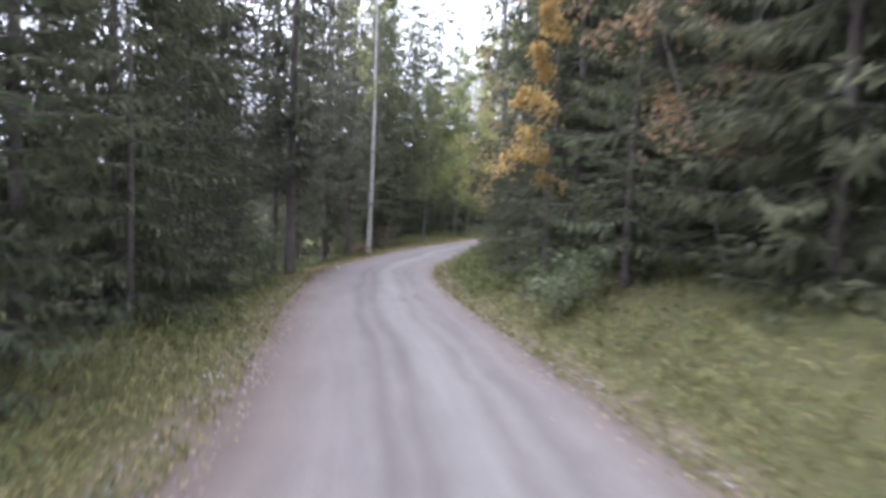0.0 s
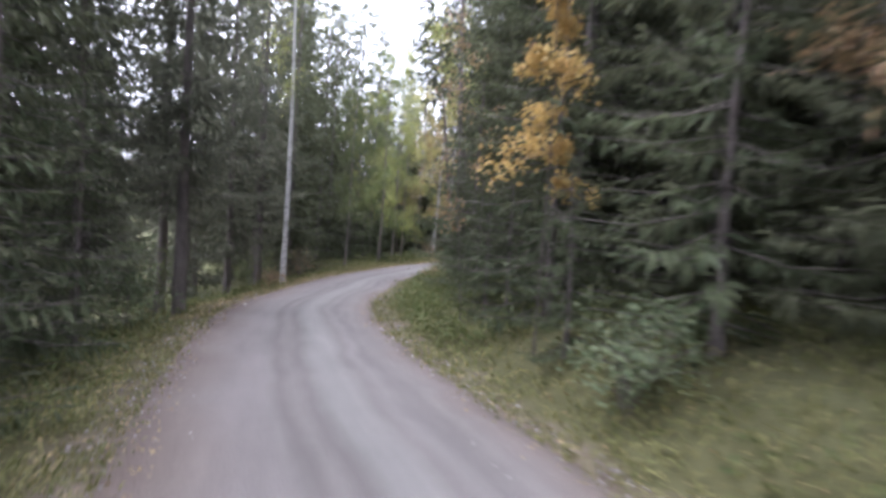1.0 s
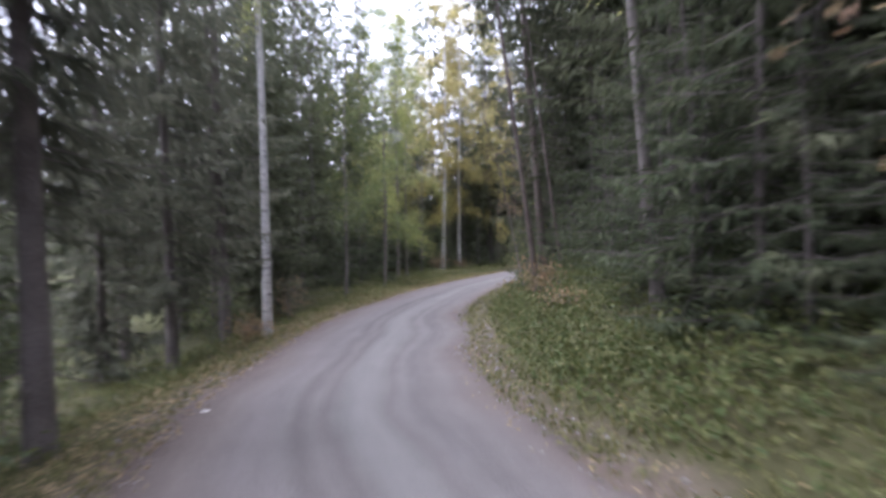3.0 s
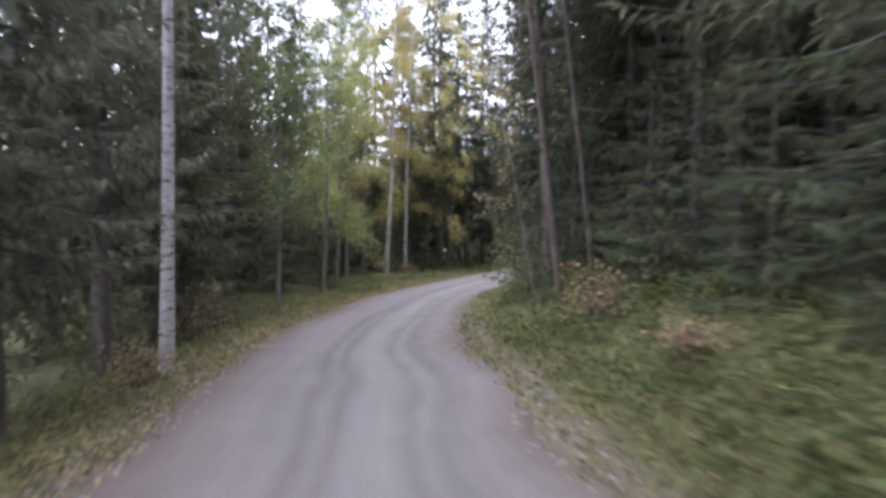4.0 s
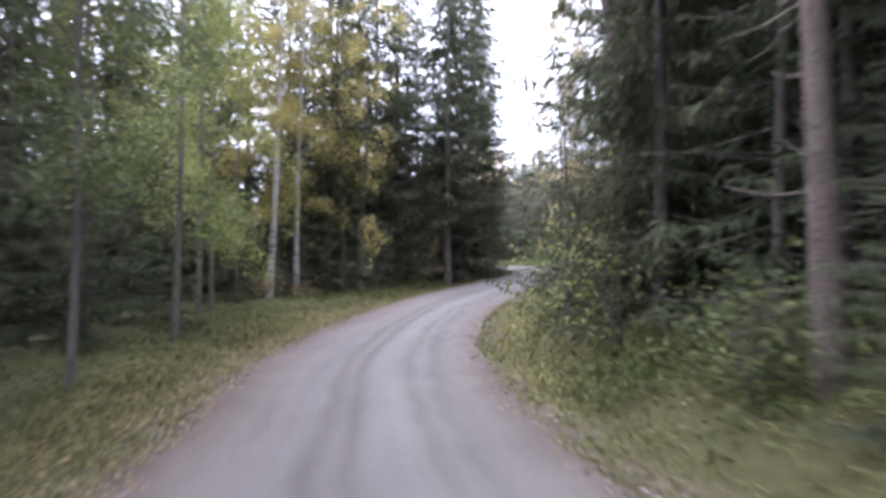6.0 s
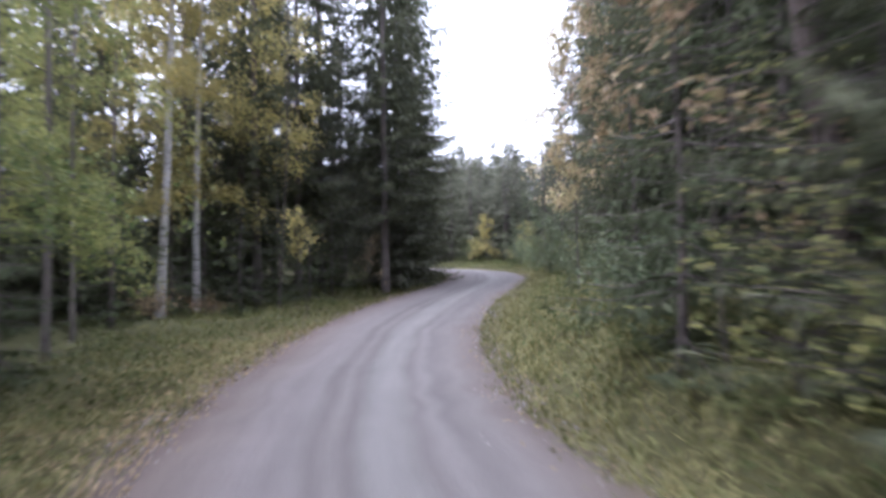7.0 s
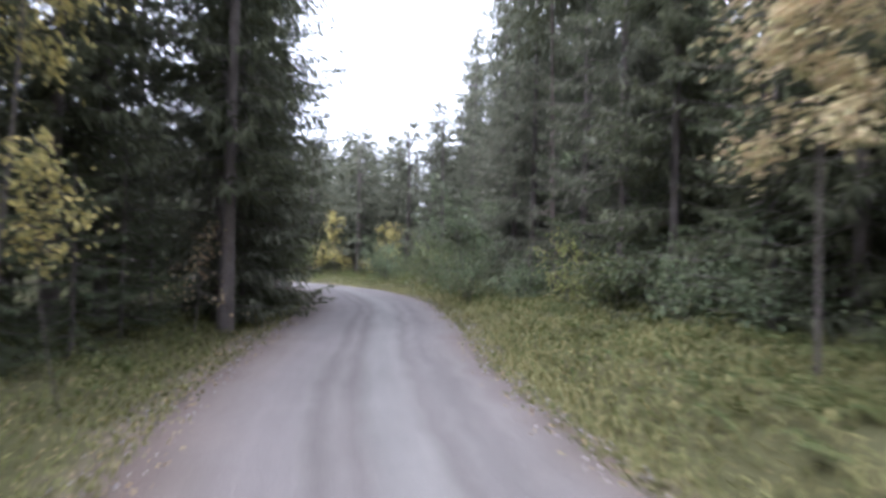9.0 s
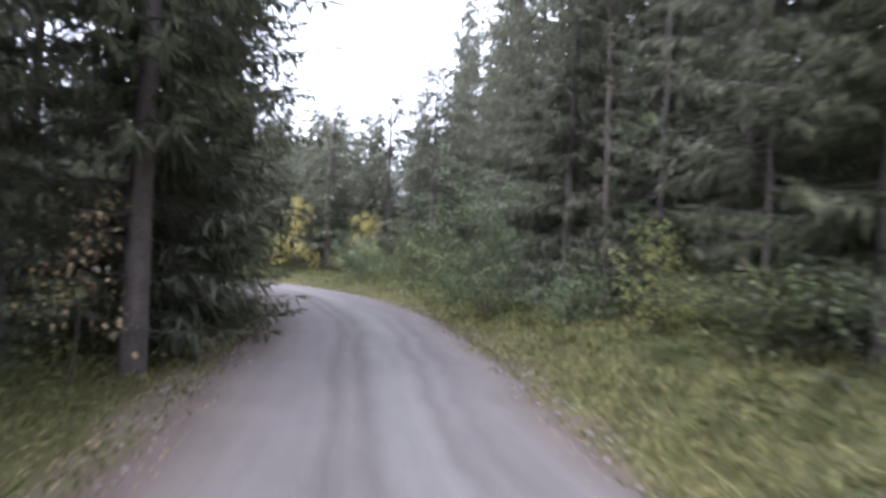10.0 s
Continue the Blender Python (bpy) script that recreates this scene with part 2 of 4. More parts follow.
LINE = spline(COURSE, 0.25)
AHEAD = np.gradient(LINE, axis=0)
AHEAD /= np.linalg.norm(AHEAD, axis=1)[:, None]
RIGHT = np.stack([AHEAD[:, 1], -AHEAD[:, 0]], 1)
ALONG = np.r_[0, np.cumsum(np.linalg.norm(np.diff(LINE, axis=0), axis=1))]
LEVEL = np.interp(LINE[:, 1], np.r_[-40, np.arange(0, 73, 8.0), 90], [1.2, 0, -0.39, -0.73, -0.80, -0.86, -0.82, -0.56, -0.44, -0.40, -0.38, -0.3])
LEVEL = np.convolve(np.pad(LEVEL, 16, mode="edge"), np.ones(33) / 33, "valid")
TILT = np.interp(LINE[:, 1], np.arange(0, 73, 8.0), [0.018, 0.027, 0.046, 0.062, 0.049, 0.038, 0.029, 0.015, 0.009, 0.006])


def lane(xy):
    """For places in plan: the nearest sample of the road's middle and the distance to its right."""
    xy = np.atleast_2d(np.asarray(xy, float))
    near = np.empty(len(xy), int)
    for i in range(0, len(xy), 4000):
        c = xy[i:i + 4000]
        near[i:i + 4000] = ((c[:, None, :] - LINE[None]) ** 2).sum(-1).argmin(1)
    off = xy - LINE[near]
    side = (off * RIGHT[near]).sum(1)
    return near, np.sign(side) * np.hypot(off[:, 0], off[:, 1])


def wave(xy, size, seed):
    """Smooth noise in plan, about -1 to 1."""
    r = np.random.RandomState(seed)
    out = np.zeros(len(xy))
    for k in range(6):
        a, ph = r.uniform(0, 6.28), r.uniform(0, 6.28)
        w = 6.28 / size * r.uniform(0.6, 1.7)
        out += np.sin((xy[:, 0] * np.cos(a) + xy[:, 1] * np.sin(a)) * w + ph)
    return out / 3.2


def height(xy):
    xy = np.atleast_2d(np.asarray(xy, float))
    i, d = lane(xy)
    y = LINE[i, 1]
    e = np.maximum(np.abs(d) - HALF, 0)
    base = LEVEL[i] + TILT[i] * np.clip(d, -2.4, 2.4)
    bank = np.interp(e, [0, 0.3, 0.6, 1.3, 2.2, 4, 8, 20, 60], [0, -0.04, 0.03, 0.42, 0.75, 1.0, 1.3, 1.7, 2.5])
    bank *= np.interp(y, [-10, 36, 42, 50, 60], [1, 1, 0.55, 0.4, 0.35])
    bank += np.interp(y, [30, 33, 45, 48], [0, 1, 1, 0]) * np.interp(e, [0, 0.2, 0.45, 0.7, 1.0], [0, -0.05, -0.16, -0.12, 0])
    fall = np.interp(e, [0, 0.5, 1, 2, 5, 12, 60], [0, -0.06, -0.17, -0.5, -0.8, -1.1, -1.6])
    flat = np.interp(e, [0, 0.5, 1.5, 4, 12, 60], [0, -0.05, 0.02, 0.0, 0.1, 0.6])
    part = np.interp(y, [10, 17, 29, 35], [0.15, 1, 1, 0.0])
    left = part * fall + (1 - part) * flat
    rough = np.clip((e - 0.1) / 1.5, 0, 1)
    z = base + np.where(d > 0, bank, left) + rough * (0.05 * wave(xy, 1.1, 3) + 0.10 * wave(xy, 4.0, 5))
    return z


def gz(x, y):
    return float(height([(x, y)])[0])


def mesh_of(name, verts, faces, mats, which=None, smooth=False):
    """A mesh from arrays: faces all of one size, which: a material number for each face."""
    verts, faces = np.asarray(verts, np.float32), np.asarray(faces, np.int32)
    me = bpy.data.meshes.new(name)
    k = faces.shape[1]
    me.vertices.add(len(verts))
    me.vertices.foreach_set("co", verts.ravel())
    me.loops.add(faces.size)
    me.loops.foreach_set("vertex_index", faces.ravel())
    me.polygons.add(len(faces))
    me.polygons.foreach_set("loop_start", np.arange(0, faces.size, k, dtype=np.int32))
    for m in mats:
        me.materials.append(m)
    if which is not None:
        me.polygons.foreach_set("material_index", np.asarray(which, np.int32))
    me.polygons.foreach_set("use_smooth", np.full(len(faces), smooth))
    me.update(calc_edges=True)
    return me


def build_ground():
    xs = np.r_[-2500, -900, -350, -150, -80, -55, -40, -32, np.arange(-26, 40, 0.35), 41, 44, 48, 55, 70, 110, 250, 700, 2500]
    ys = np.r_[-2500, -900, -300, -120, -60, -35, -24, -17, -12, np.arange(-8, 74, 0.35), 75, 78, 82, 88, 96, 110, 150, 300, 900, 2500]
    gx, gy = np.meshgrid(xs, ys)
    xy = np.stack([gx.ravel(), gy.ravel()], 1)
    z = height(xy)
    i, d = lane(xy)
    z = z - 0.03 * (np.abs(d) < HALF)
    far = np.clip((np.hypot(xy[:, 0] - 5, xy[:, 1] - 30) - 100) / 200, 0, 1)
    z = z * (1 - far)
    nx, ny = len(xs), len(ys)
    a = (np.arange(ny - 1)[:, None] * nx + np.arange(nx - 1)[None]).ravel()
    me = mesh_of("ground", np.c_[xy, z], np.stack([a, a + 1, a + nx + 1, a + nx], 1), [M_GROUND], smooth=True)
    me.attributes.new("verge", "FLOAT", "POINT").data.foreach_set("value", np.clip(np.abs(d) - HALF, 0, 50).astype(np.float32))
    return tagged(new("ground", me), "mossy forest floor with needle litter and banks", "ground", kind="structure")


def build_road():
    cols = np.linspace(-1, 1, 33)
    rel = np.interp(cols, [-1, -0.93, -0.7, -0.2, -0.08, 0.02, 0.15, 0.28, 0.38, 0.5, 0.75, 0.93, 1],
                    [-0.08, -0.005, 0.018, 0.008, -0.004, 0.012, 0.03, 0.012, 0.0, 0.01, 0.018, -0.005, -0.08])
    n, c = len(LINE), len(cols)
    frayed = 1 + 0.05 * wave(LINE, 0.9, 9) + 0.035 * wave(LINE, 4, 10)
    verts, uv = np.zeros((n, c, 3)), np.zeros((n, c, 2))
    for j, u in enumerate(cols):
        d = u * HALF * frayed
        verts[:, j, :2] = LINE + RIGHT * d[:, None]
        verts[:, j, 2] = LEVEL + TILT * d + rel[j] + 0.012
        uv[:, j, 0], uv[:, j, 1] = (u + 1) / 2, ALONG
    verts[..., 2] += 0.003 * wave(verts.reshape(-1, 3)[:, :2], 1.6, 12).reshape(n, c)
    a = (np.arange(n - 1)[:, None] * c + np.arange(c - 1)[None]).ravel()
    faces = np.stack([a, a + 1, a + c + 1, a + c], 1)
    me = mesh_of("road", verts.reshape(-1, 3), faces, [M_ROAD], smooth=True)
    me.uv_layers.new(name="lane").data.foreach_set("uv", uv.reshape(-1, 2)[faces.ravel()].astype(np.float32).ravel())
    return tagged(new("road", me), "narrow grey-pink gravel road with worn wheel ruts", "road", kind="structure")


build_ground()
build_road()

# ---- plants ----


def part(name, me, parent, label=""):
    ob = new(name, me)
    ob.parent = parent
    return tagged(ob, label)


def unit(v):
    return v / np.maximum(np.linalg.norm(v, axis=-1, keepdims=True), 1e-9)


def kites(base, way, length, width, r, sag=0.15):
    """Leaf or spray blades: four-cornered, bent pieces that start at base and run along way."""
    n = len(base)
    way = unit(way)
    side = unit(np.cross(way, r.normal(0, 1, (n, 3)) * [0.35, 0.35, 0.35] + [0, 0, 1]))
    up = np.cross(side, way)
    ln, wd = np.reshape(length, (-1, 1)) * np.ones((n, 1)), np.reshape(width, (-1, 1)) * np.ones((n, 1))
    mid = base + way * ln * 0.45
    tip = base + way * ln - np.array([0, 0, 1]) * ln * sag
    verts = np.stack([base, mid + side * wd / 2 + up * wd * 0.12, tip, mid - side * wd / 2 + up * wd * 0.12], 1).reshape(-1, 3)
    f = np.arange(n)[:, None] * 4 + np.array([0, 1, 2, 3])
    return verts, f


def tube(points, radii, sides=7):
    """A tapered tube along points: quads, and a point at its end."""
    p, rad = np.asarray(points, float), np.asarray(radii, float)
    t = unit(np.gradient(p, axis=0))
    ref = np.where(np.abs(t[:, 2:3]) > 0.8, [[1.0, 0, 0]], [[0, 0, 1.0]])
    a = unit(np.cross(t, ref))
    b = np.cross(t, a)
    ang = np.arange(sides) / sides * 2 * np.pi
    ring = p[:, None] + rad[:, None, None] * (np.cos(ang)[None, :, None] * a[:, None] + np.sin(ang)[None, :, None] * b[:, None])
    k = np.arange(len(p) - 1)[:, None] * sides + np.arange(sides)[None]
    nxt = np.arange(len(p) - 1)[:, None] * sides + (np.arange(sides)[None] + 1) % sides
    return ring.reshape(-1, 3), np.stack([k, nxt, nxt + sides, k + sides], -1).reshape(-1, 4)


def joined(pieces):
    vs, fs, n = [], [], 0
    for v, f in pieces:
        vs.append(v)
        fs.append(f + n)
        n += len(v)
    return np.vstack(vs), np.vstack(fs)


def trunk_line(h, r, lean=(0, 0), wob=0.05, n=9):
    t = np.linspace(0, 1, n)
    x = lean[0] * t + wob * np.sin(t * 5 + r.uniform(0, 6)) * t
    y = lean[1] * t + wob * np.sin(t * 4 + r.uniform(0, 6)) * t
    return np.stack([x, y, t * h - 0.15], 1)


def at_height(line, z):
    return np.array([np.interp(z, line[:, 2], line[:, 0]), np.interp(z, line[:, 2], line[:, 1]), z])


def spruce(seed, h, reach, low, radius, step=0.3, per=5, gap=0.13, spray=0.42, needle=None, dead=True, name="spruce", label="", lean=(0, 0), bark=None, twigs=26):
    """A spruce: trunk, whorls of drooping boughs with sprays of needles, and dead twigs under the crown."""
    r = np.random.RandomState(seed)
    root = new(name)
    tagged(root, label, "tree", "spruces along the road")
    line = trunk_line(h, r, lean, wob=0.06)
    rad = radius * (1 - 0.93 * np.linspace(0, 1, 9)) * np.r_[1.25, np.ones(8)]
    wood = [tube(line, rad, 8)]
    base, way, ln, wd = [], [], [], []
    z = low
    while z < h - 0.25:
        f = (z - low) / (h - low)
        for k in range(per):
            az = r.uniform(0, 6.283)
            lb = reach * min(1.0, (1.03 - f) ** 0.75) * r.uniform(0.6, 1.12) * (0.75 + 0.25 * min(1, f * 6))
            if lb < 0.15:
                continue
            out = np.array([np.cos(az), np.sin(az), 0])
            start = at_height(line, z + r.uniform(-0.12, 0.12))
            drop = r.uniform(0.25, 0.55) * (1 - 0.6 * f)
            fine = 1.0 if z < 6.5 else 1.9
            n = max(2, int(lb / gap / fine))
            t = (np.arange(n) + 0.6) / n
            t = t[t > 0.12]
            if not len(t):
                continue
            pts = start + out * (lb * t)[:, None] + np.array([0, 0, 1]) * (lb * (-drop * t + drop * 0.75 * t ** 2.5))[:, None]
            if lb > 0.5 and z < 5 and gap < 0.2:
                q = np.array([0, 0.5, 1.0])
                bp = start + out * (lb * q)[:, None] + np.array([0, 0, 1]) * (lb * (-drop * q + drop * 0.75 * q ** 2.5))[:, None]
                wood.append(tube(bp, [0.011, 0.007, 0.002], 3))
            cross = np.array([-out[1], out[0], 0])
            size = spray * fine ** 0.6 * (1 - 0.55 * t) * min(1.0, 0.35 + lb / 1.6)
            for s in (-1, 1):
                base.append(pts)
                way.append(out * r.uniform(0.3, 1.1, (len(t), 1)) + s * cross * r.uniform(0.4, 1.1, (len(t), 1)) + np.array([0, 0, 1]) * r.uniform(-0.8, 0.25, (len(t), 1)))
                ln.append(size * r.uniform(0.45, 1.25, len(t)))
            base.append(pts)
            way.append(out * r.uniform(-0.1, 0.9, (len(t), 1)) + cross * r.uniform(-0.4, 0.4, (len(t), 1)) + np.array([0, 0, -1]) * r.uniform(0.3, 1.1, (len(t), 1)))
            ln.append(size * r.uniform(0.6, 1.1, len(t)))
            base.append(pts[-1:])
            way.append(out[None] + np.array([[0, 0, 0.15]]))
            ln.append(np.array([spray * 0.6]))
        z += step * r.uniform(0.8, 1.2) * (1.0 if z < 6.5 else 1.35)
    if dead:
        for k in range(int(twigs * min(1.0, low / 2.5)) + 4):
            z = r.uniform(0.5, max(low, 1.2) + 0.8)
            az, lb = r.uniform(0, 6.283), r.uniform(0.25, 0.8) * (1 + (twigs > 40) * 0.8)
            out = np.array([np.cos(az), np.sin(az), r.uniform(-0.35, 0.05)])
            s = at_height(line, z)
            q = np.array([0, 0.5, 1.0])[:, None]
            wood.append(tube(s + out * lb * q + np.array([[0, 0, 0], [0, 0, -0.03], [0, 0, 0.03]]), [0.012, 0.008, 0.003], 3))
    v, f = joined(wood)
    part("trunk", mesh_of("spruce_trunk", v, f, [bark or M_BARK], smooth=True), root)
    base, way, ln = np.vstack(base), np.vstack(way), np.concatenate(ln)
    v, f = kites(base, way, ln, ln * r.uniform(0.16, 0.28, len(ln)), r)
    part("crown", mesh_of("spruce_crown", v, f, [needle or M_NEEDLE]), root)
    return root


def leafy(seed, h, crown_low, spread, radius, leaves, size, leaf_mat, bark, lean=(0, 0), name="birch", label="", group="", category="tree", hang=0.5, limbs=26,
          clump=0.22, rise=0.7, wob=0.12, stems=1, dead=0):
    """A broadleaved tree or shrub: one or more tapered stems, limbs, and leaves in loose clumps along them."""
    r = np.random.RandomState(seed)
    root = new(name)
    tagged(root, label, category, group)
    base, way, branches = [], [], []
    n_each = max(1, leaves // (limbs * stems))
    for st in range(stems):
        ln = lean if stems == 1 else (lean[0] + r.uniform(-0.5, 0.5) * h * 0.5, lean[1] + r.uniform(-0.5, 0.5) * h * 0.5)
        line = trunk_line(h * (1 if st == 0 else r.uniform(0.6, 0.95)), r, ln, wob)
        top = line[-1, 2]
        wood = []
        wood.append(tube(line, radius * (1 - 0.9 * np.linspace(0, 1, 9)) * np.r_[1.2, np.ones(8)], 9 if radius > 0.04 else 5))
        for k in range(limbs):
            f = (k + r.uniform(0, 1)) / limbs
            z = crown_low + (top - crown_low) * f * 0.98
            s = at_height(line, z)
            az = r.uniform(0, 6.283)
            lb = spread * r.uniform(0.45, 1.1) * (1 - 0.55 * f) * (0.7 + 0.3 * min(1, 4 * f))
            out = np.array([np.cos(az), np.sin(az), 0])
            q = np.linspace(0, 1, 5)
            zz = lb * (rise * q - hang * 1.3 * q ** 2)
            bp = s + out * (lb * q)[:, None] + np.array([0, 0, 1]) * zz[:, None]
            wood.append(tube(bp, np.linspace(max(0.006, radius * 0.22), 0.002, 5), 3))
            sprays = max(5, n_each // 20)
            pick = r.randint(0, sprays, n_each)
            t = np.clip(r.uniform(0.25, 1.05, sprays)[pick] + r.normal(0, 0.05, n_each), 0.15, 1.1)
            away = (r.normal(0, clump, (sprays, 3)) * [1, 1, 0.8])[pick] + r.normal(0, clump * 0.6, (n_each, 3)) * [1, 1, 1.2]
            c = np.stack([np.interp(t, q, bp[:, a]) for a in range(3)], 1)
            base.append(c + away * (0.4 + 0.6 * t[:, None]) * min(1, 0.3 + lb))
            way.append(out * 0.5 + r.normal(0, 0.7, (n_each, 3)) + [0, 0, -0.7 * hang])
        for k in range(dead):
            z = r.uniform(0.8, crown_low + 1)
            az, lb = r.uniform(0, 6.283), r.uniform(0.2, 0.6)
            s = at_height(line, z)
            o = np.array([np.cos(az), np.sin(az), r.uniform(-0.2, 0.25)])
            wood.append(tube(s + o * lb * np.array([0, 0.5, 1.0])[:, None], [0.010, 0.007, 0.003], 3))
        v, f = wood[0]
        part("trunk" if stems == 1 else "stem", mesh_of(name + "_trunk", v, f, [bark], smooth=True), root)
        branches.extend(wood[1:])
    v, f = joined(branches)
    tagged(part("limbwork", mesh_of(name + "_branches", v, f, [M_TWIG], smooth=True), root), kind="stuff")
    base, way = np.vstack(base), np.vstack(way)
    base[:, 2] = np.maximum(base[:, 2], 0.1)
    v, f = kites(base, way, size * r.uniform(0.7, 1.3, len(base)), size * r.uniform(0.45, 0.75, len(base)), r, 0.1)
    part("crown" if h > 3 else "foliage", mesh_of(name + "_leaves", v, f, [leaf_mat]), root)
    return root


def stand(ob, x, y, turn=0.0, scale=1.0, wide=None):
    ob.matrix_basis = pose(x, y, gz(x, y) - 0.03, 0, 0, turn) @ Matrix.Diagonal((wide or scale, wide or scale, scale, 1))
    return ob


taken = []
# Birches
B = "birches"
for seed, x, y, h, low, spread, rad, leaves, mat, lean, label in [
    (11, -2.75, 27.0, 14, 5.5, 1.6, 0.087, 2600, M_LEAF_GREEN, (0.1, -0.25), "mature birch with white bark on the sloping road edge"),
    (12, 3.86, 46.6, 14, 2.3, 2.0, 0.10, 17000, M_LEAF_YELLOW, (0.75, 0.2), "slender white birch with thin yellow autumn leaves"),
    (13, 4.79, 47.2, 13, 2.2, 2.0, 0.085, 17000, M_LEAF_YELLOW, (0.3, 0.2), "slender white birch with thin yellow autumn leaves"),
    (14, 1.9, 44.0, 9, 2.2, 1.4, 0.05, 5000, M_LEAF_GREEN, (0.2, 0.0), "thin young birch with green and yellow leaves"),
    (15, 2.9, 46.2, 10, 2.6, 1.3, 0.05, 5000, M_LEAF_YELLOW, (0.1, 0.1), "thin young birch with yellowing leaves"),
    (16, 0.5, 38.9, 10, 1.6, 2.2, 0.06, 11000, M_LEAF_MID, (0.3, -0.2), "young birch with dense green and yellow leaves"),
    (17, 1.3, 42.0, 11, 1.5, 2.2, 0.06, 13000, M_LEAF_GREEN, (0.3, 0.0), "young birch with dense green and yellow leaves"),
    # Darker bush leaves here put the shade on this birch into its colour.
    (31, -1.0, 35.2, 8.5, 2.0, 1.7, 0.05, 7000, M_LEAF_BUSH, (0.3, 0.1), "young birch hanging green leaves over the verge"),
    (32, 2.3, 50.4, 10, 2.0, 1.8, 0.06, 6000, M_LEAF_YELLOW, (0.2, 0.1), "young birch with yellow leaves inside the forest"),
    (33, -0.6, 46.2, 9, 1.6, 1.8, 0.06, 6000, M_LEAF_GREEN, (0.2, 0.1), "young birch with green and yellow leaves inside the forest"),
    (34, 6.6, 51.8, 11, 2.4, 1.8, 0.06, 6000, M_LEAF_GREEN, (0.2, 0.1), "young birch with green and yellow leaves inside the forest"),
    (18, 1.75, 20.3, 13, 3.6, 1.5, 0.07, 4200, M_LEAF_GREEN, (-0.7, 0.2), "pale birch leaning over the bank"),
    (20, 6.5, 44.9, 2.4, 1.3, 0.4, 0.009, 420, M_LEAF_YELLOW, (-0.3, 0.2), "thin birch sapling with a tuft of yellow leaves"),
    (19, 6.4, 46.4, 11, 3.2, 1.8, 0.02, 5200, M_LEAF_YELLOW, (0.5, -0.2), "young birch with hanging sprays of yellow leaves"),
]:
    stand(leafy(seed, h, low, spread, rad, leaves, 0.072, mat, M_BIRCH if rad > 0.075 else M_YOUNG_BIRCH if rad > 0.04 else M_TWIG, lean, "birch", label, B, dead=5 if rad > 0.04 else 0, limbs=26, clump=0.21, hang=0.75), x, y)
    taken.append((x, y, 0.9))

# Rowans, a maple and saplings in autumn colours
R = "autumn saplings"
for seed, x, y, h, low, spread, rad, leaves, mat, lean, label in [
    (21, 1.36, 12.07, 6.5, 1.75, 0.72, 0.016, 4200, M_LEAF_AMBER, (0.05, 0.05), "slender rowan with bright amber leaves on the bank"),
    (22, 3.4, 8.5, 6.0, 1.5, 1.6, 0.028, 3300, M_LEAF_BROWN, (-1.9, 0.4), "leaning rowan with rusty pink leaves and a pale stem"),
    (23, 1.05, 15.4, 5.0, 1.4, 0.9, 0.012, 480, M_LEAF_BROWN, (-0.3, -0.2), "thin rowan with few remaining rusty leaves"),
    (24, 9.66, 40.18, 7.5, 1.7, 1.05, 0.02, 7500, M_LEAF_MAPLE, (-0.3, 0.1), "young maple with pale orange leaves in flat sprays"),
    (25, 2.46, 27.75, 4.5, 2.6, 0.6, 0.022, 300, M_LEAF_YELLOW, (-0.9, 0.3), "thin crooked sapling leaning over the bank"),
    (26, 9.75, 48.5, 1.9, 0.6, 0.6, 0.012, 170, M_LEAF_RUST, (0.2, -0.1), "small rowan with rusty leaves under a spruce"),
    (27, 23.4, 60.9, 2.7, 0.4, 0.9, 0.025, 2200, M_LEAF_YELLOW, (0, 0), "small golden birch bush at the bend"),
    (28, 24.8, 59.4, 2.3, 0.6, 1.0, 0.03, 2200, M_LEAF_YELLOW, (0, 0), "low yellow-leaved bush at the bend"),
    (29, 4.5, 33.5, 5.6, 1.4, 1.1, 0.014, 850, M_LEAF_RUST, (-0.4, 0.2), "bushy rowan with faded orange and green leaves on the bank"),
    (30, 8.6, 38.0, 5.5, 2.2, 1.2, 0.025, 2200, M_LEAF_RUST, (-0.5, 0), "sapling with sparse orange leaves"),
]:
    stand(leafy(seed, h, low, spread, rad, leaves, 0.068, mat, M_YOUNG_BIRCH if seed in (22, 25) else M_TWIG, lean, "rowan", label, R, hang=0.45, rise=0.3, limbs=34 if leaves > 4800 else 15, clump=0.15), x, y)
    taken.append((x, y, 0.7))

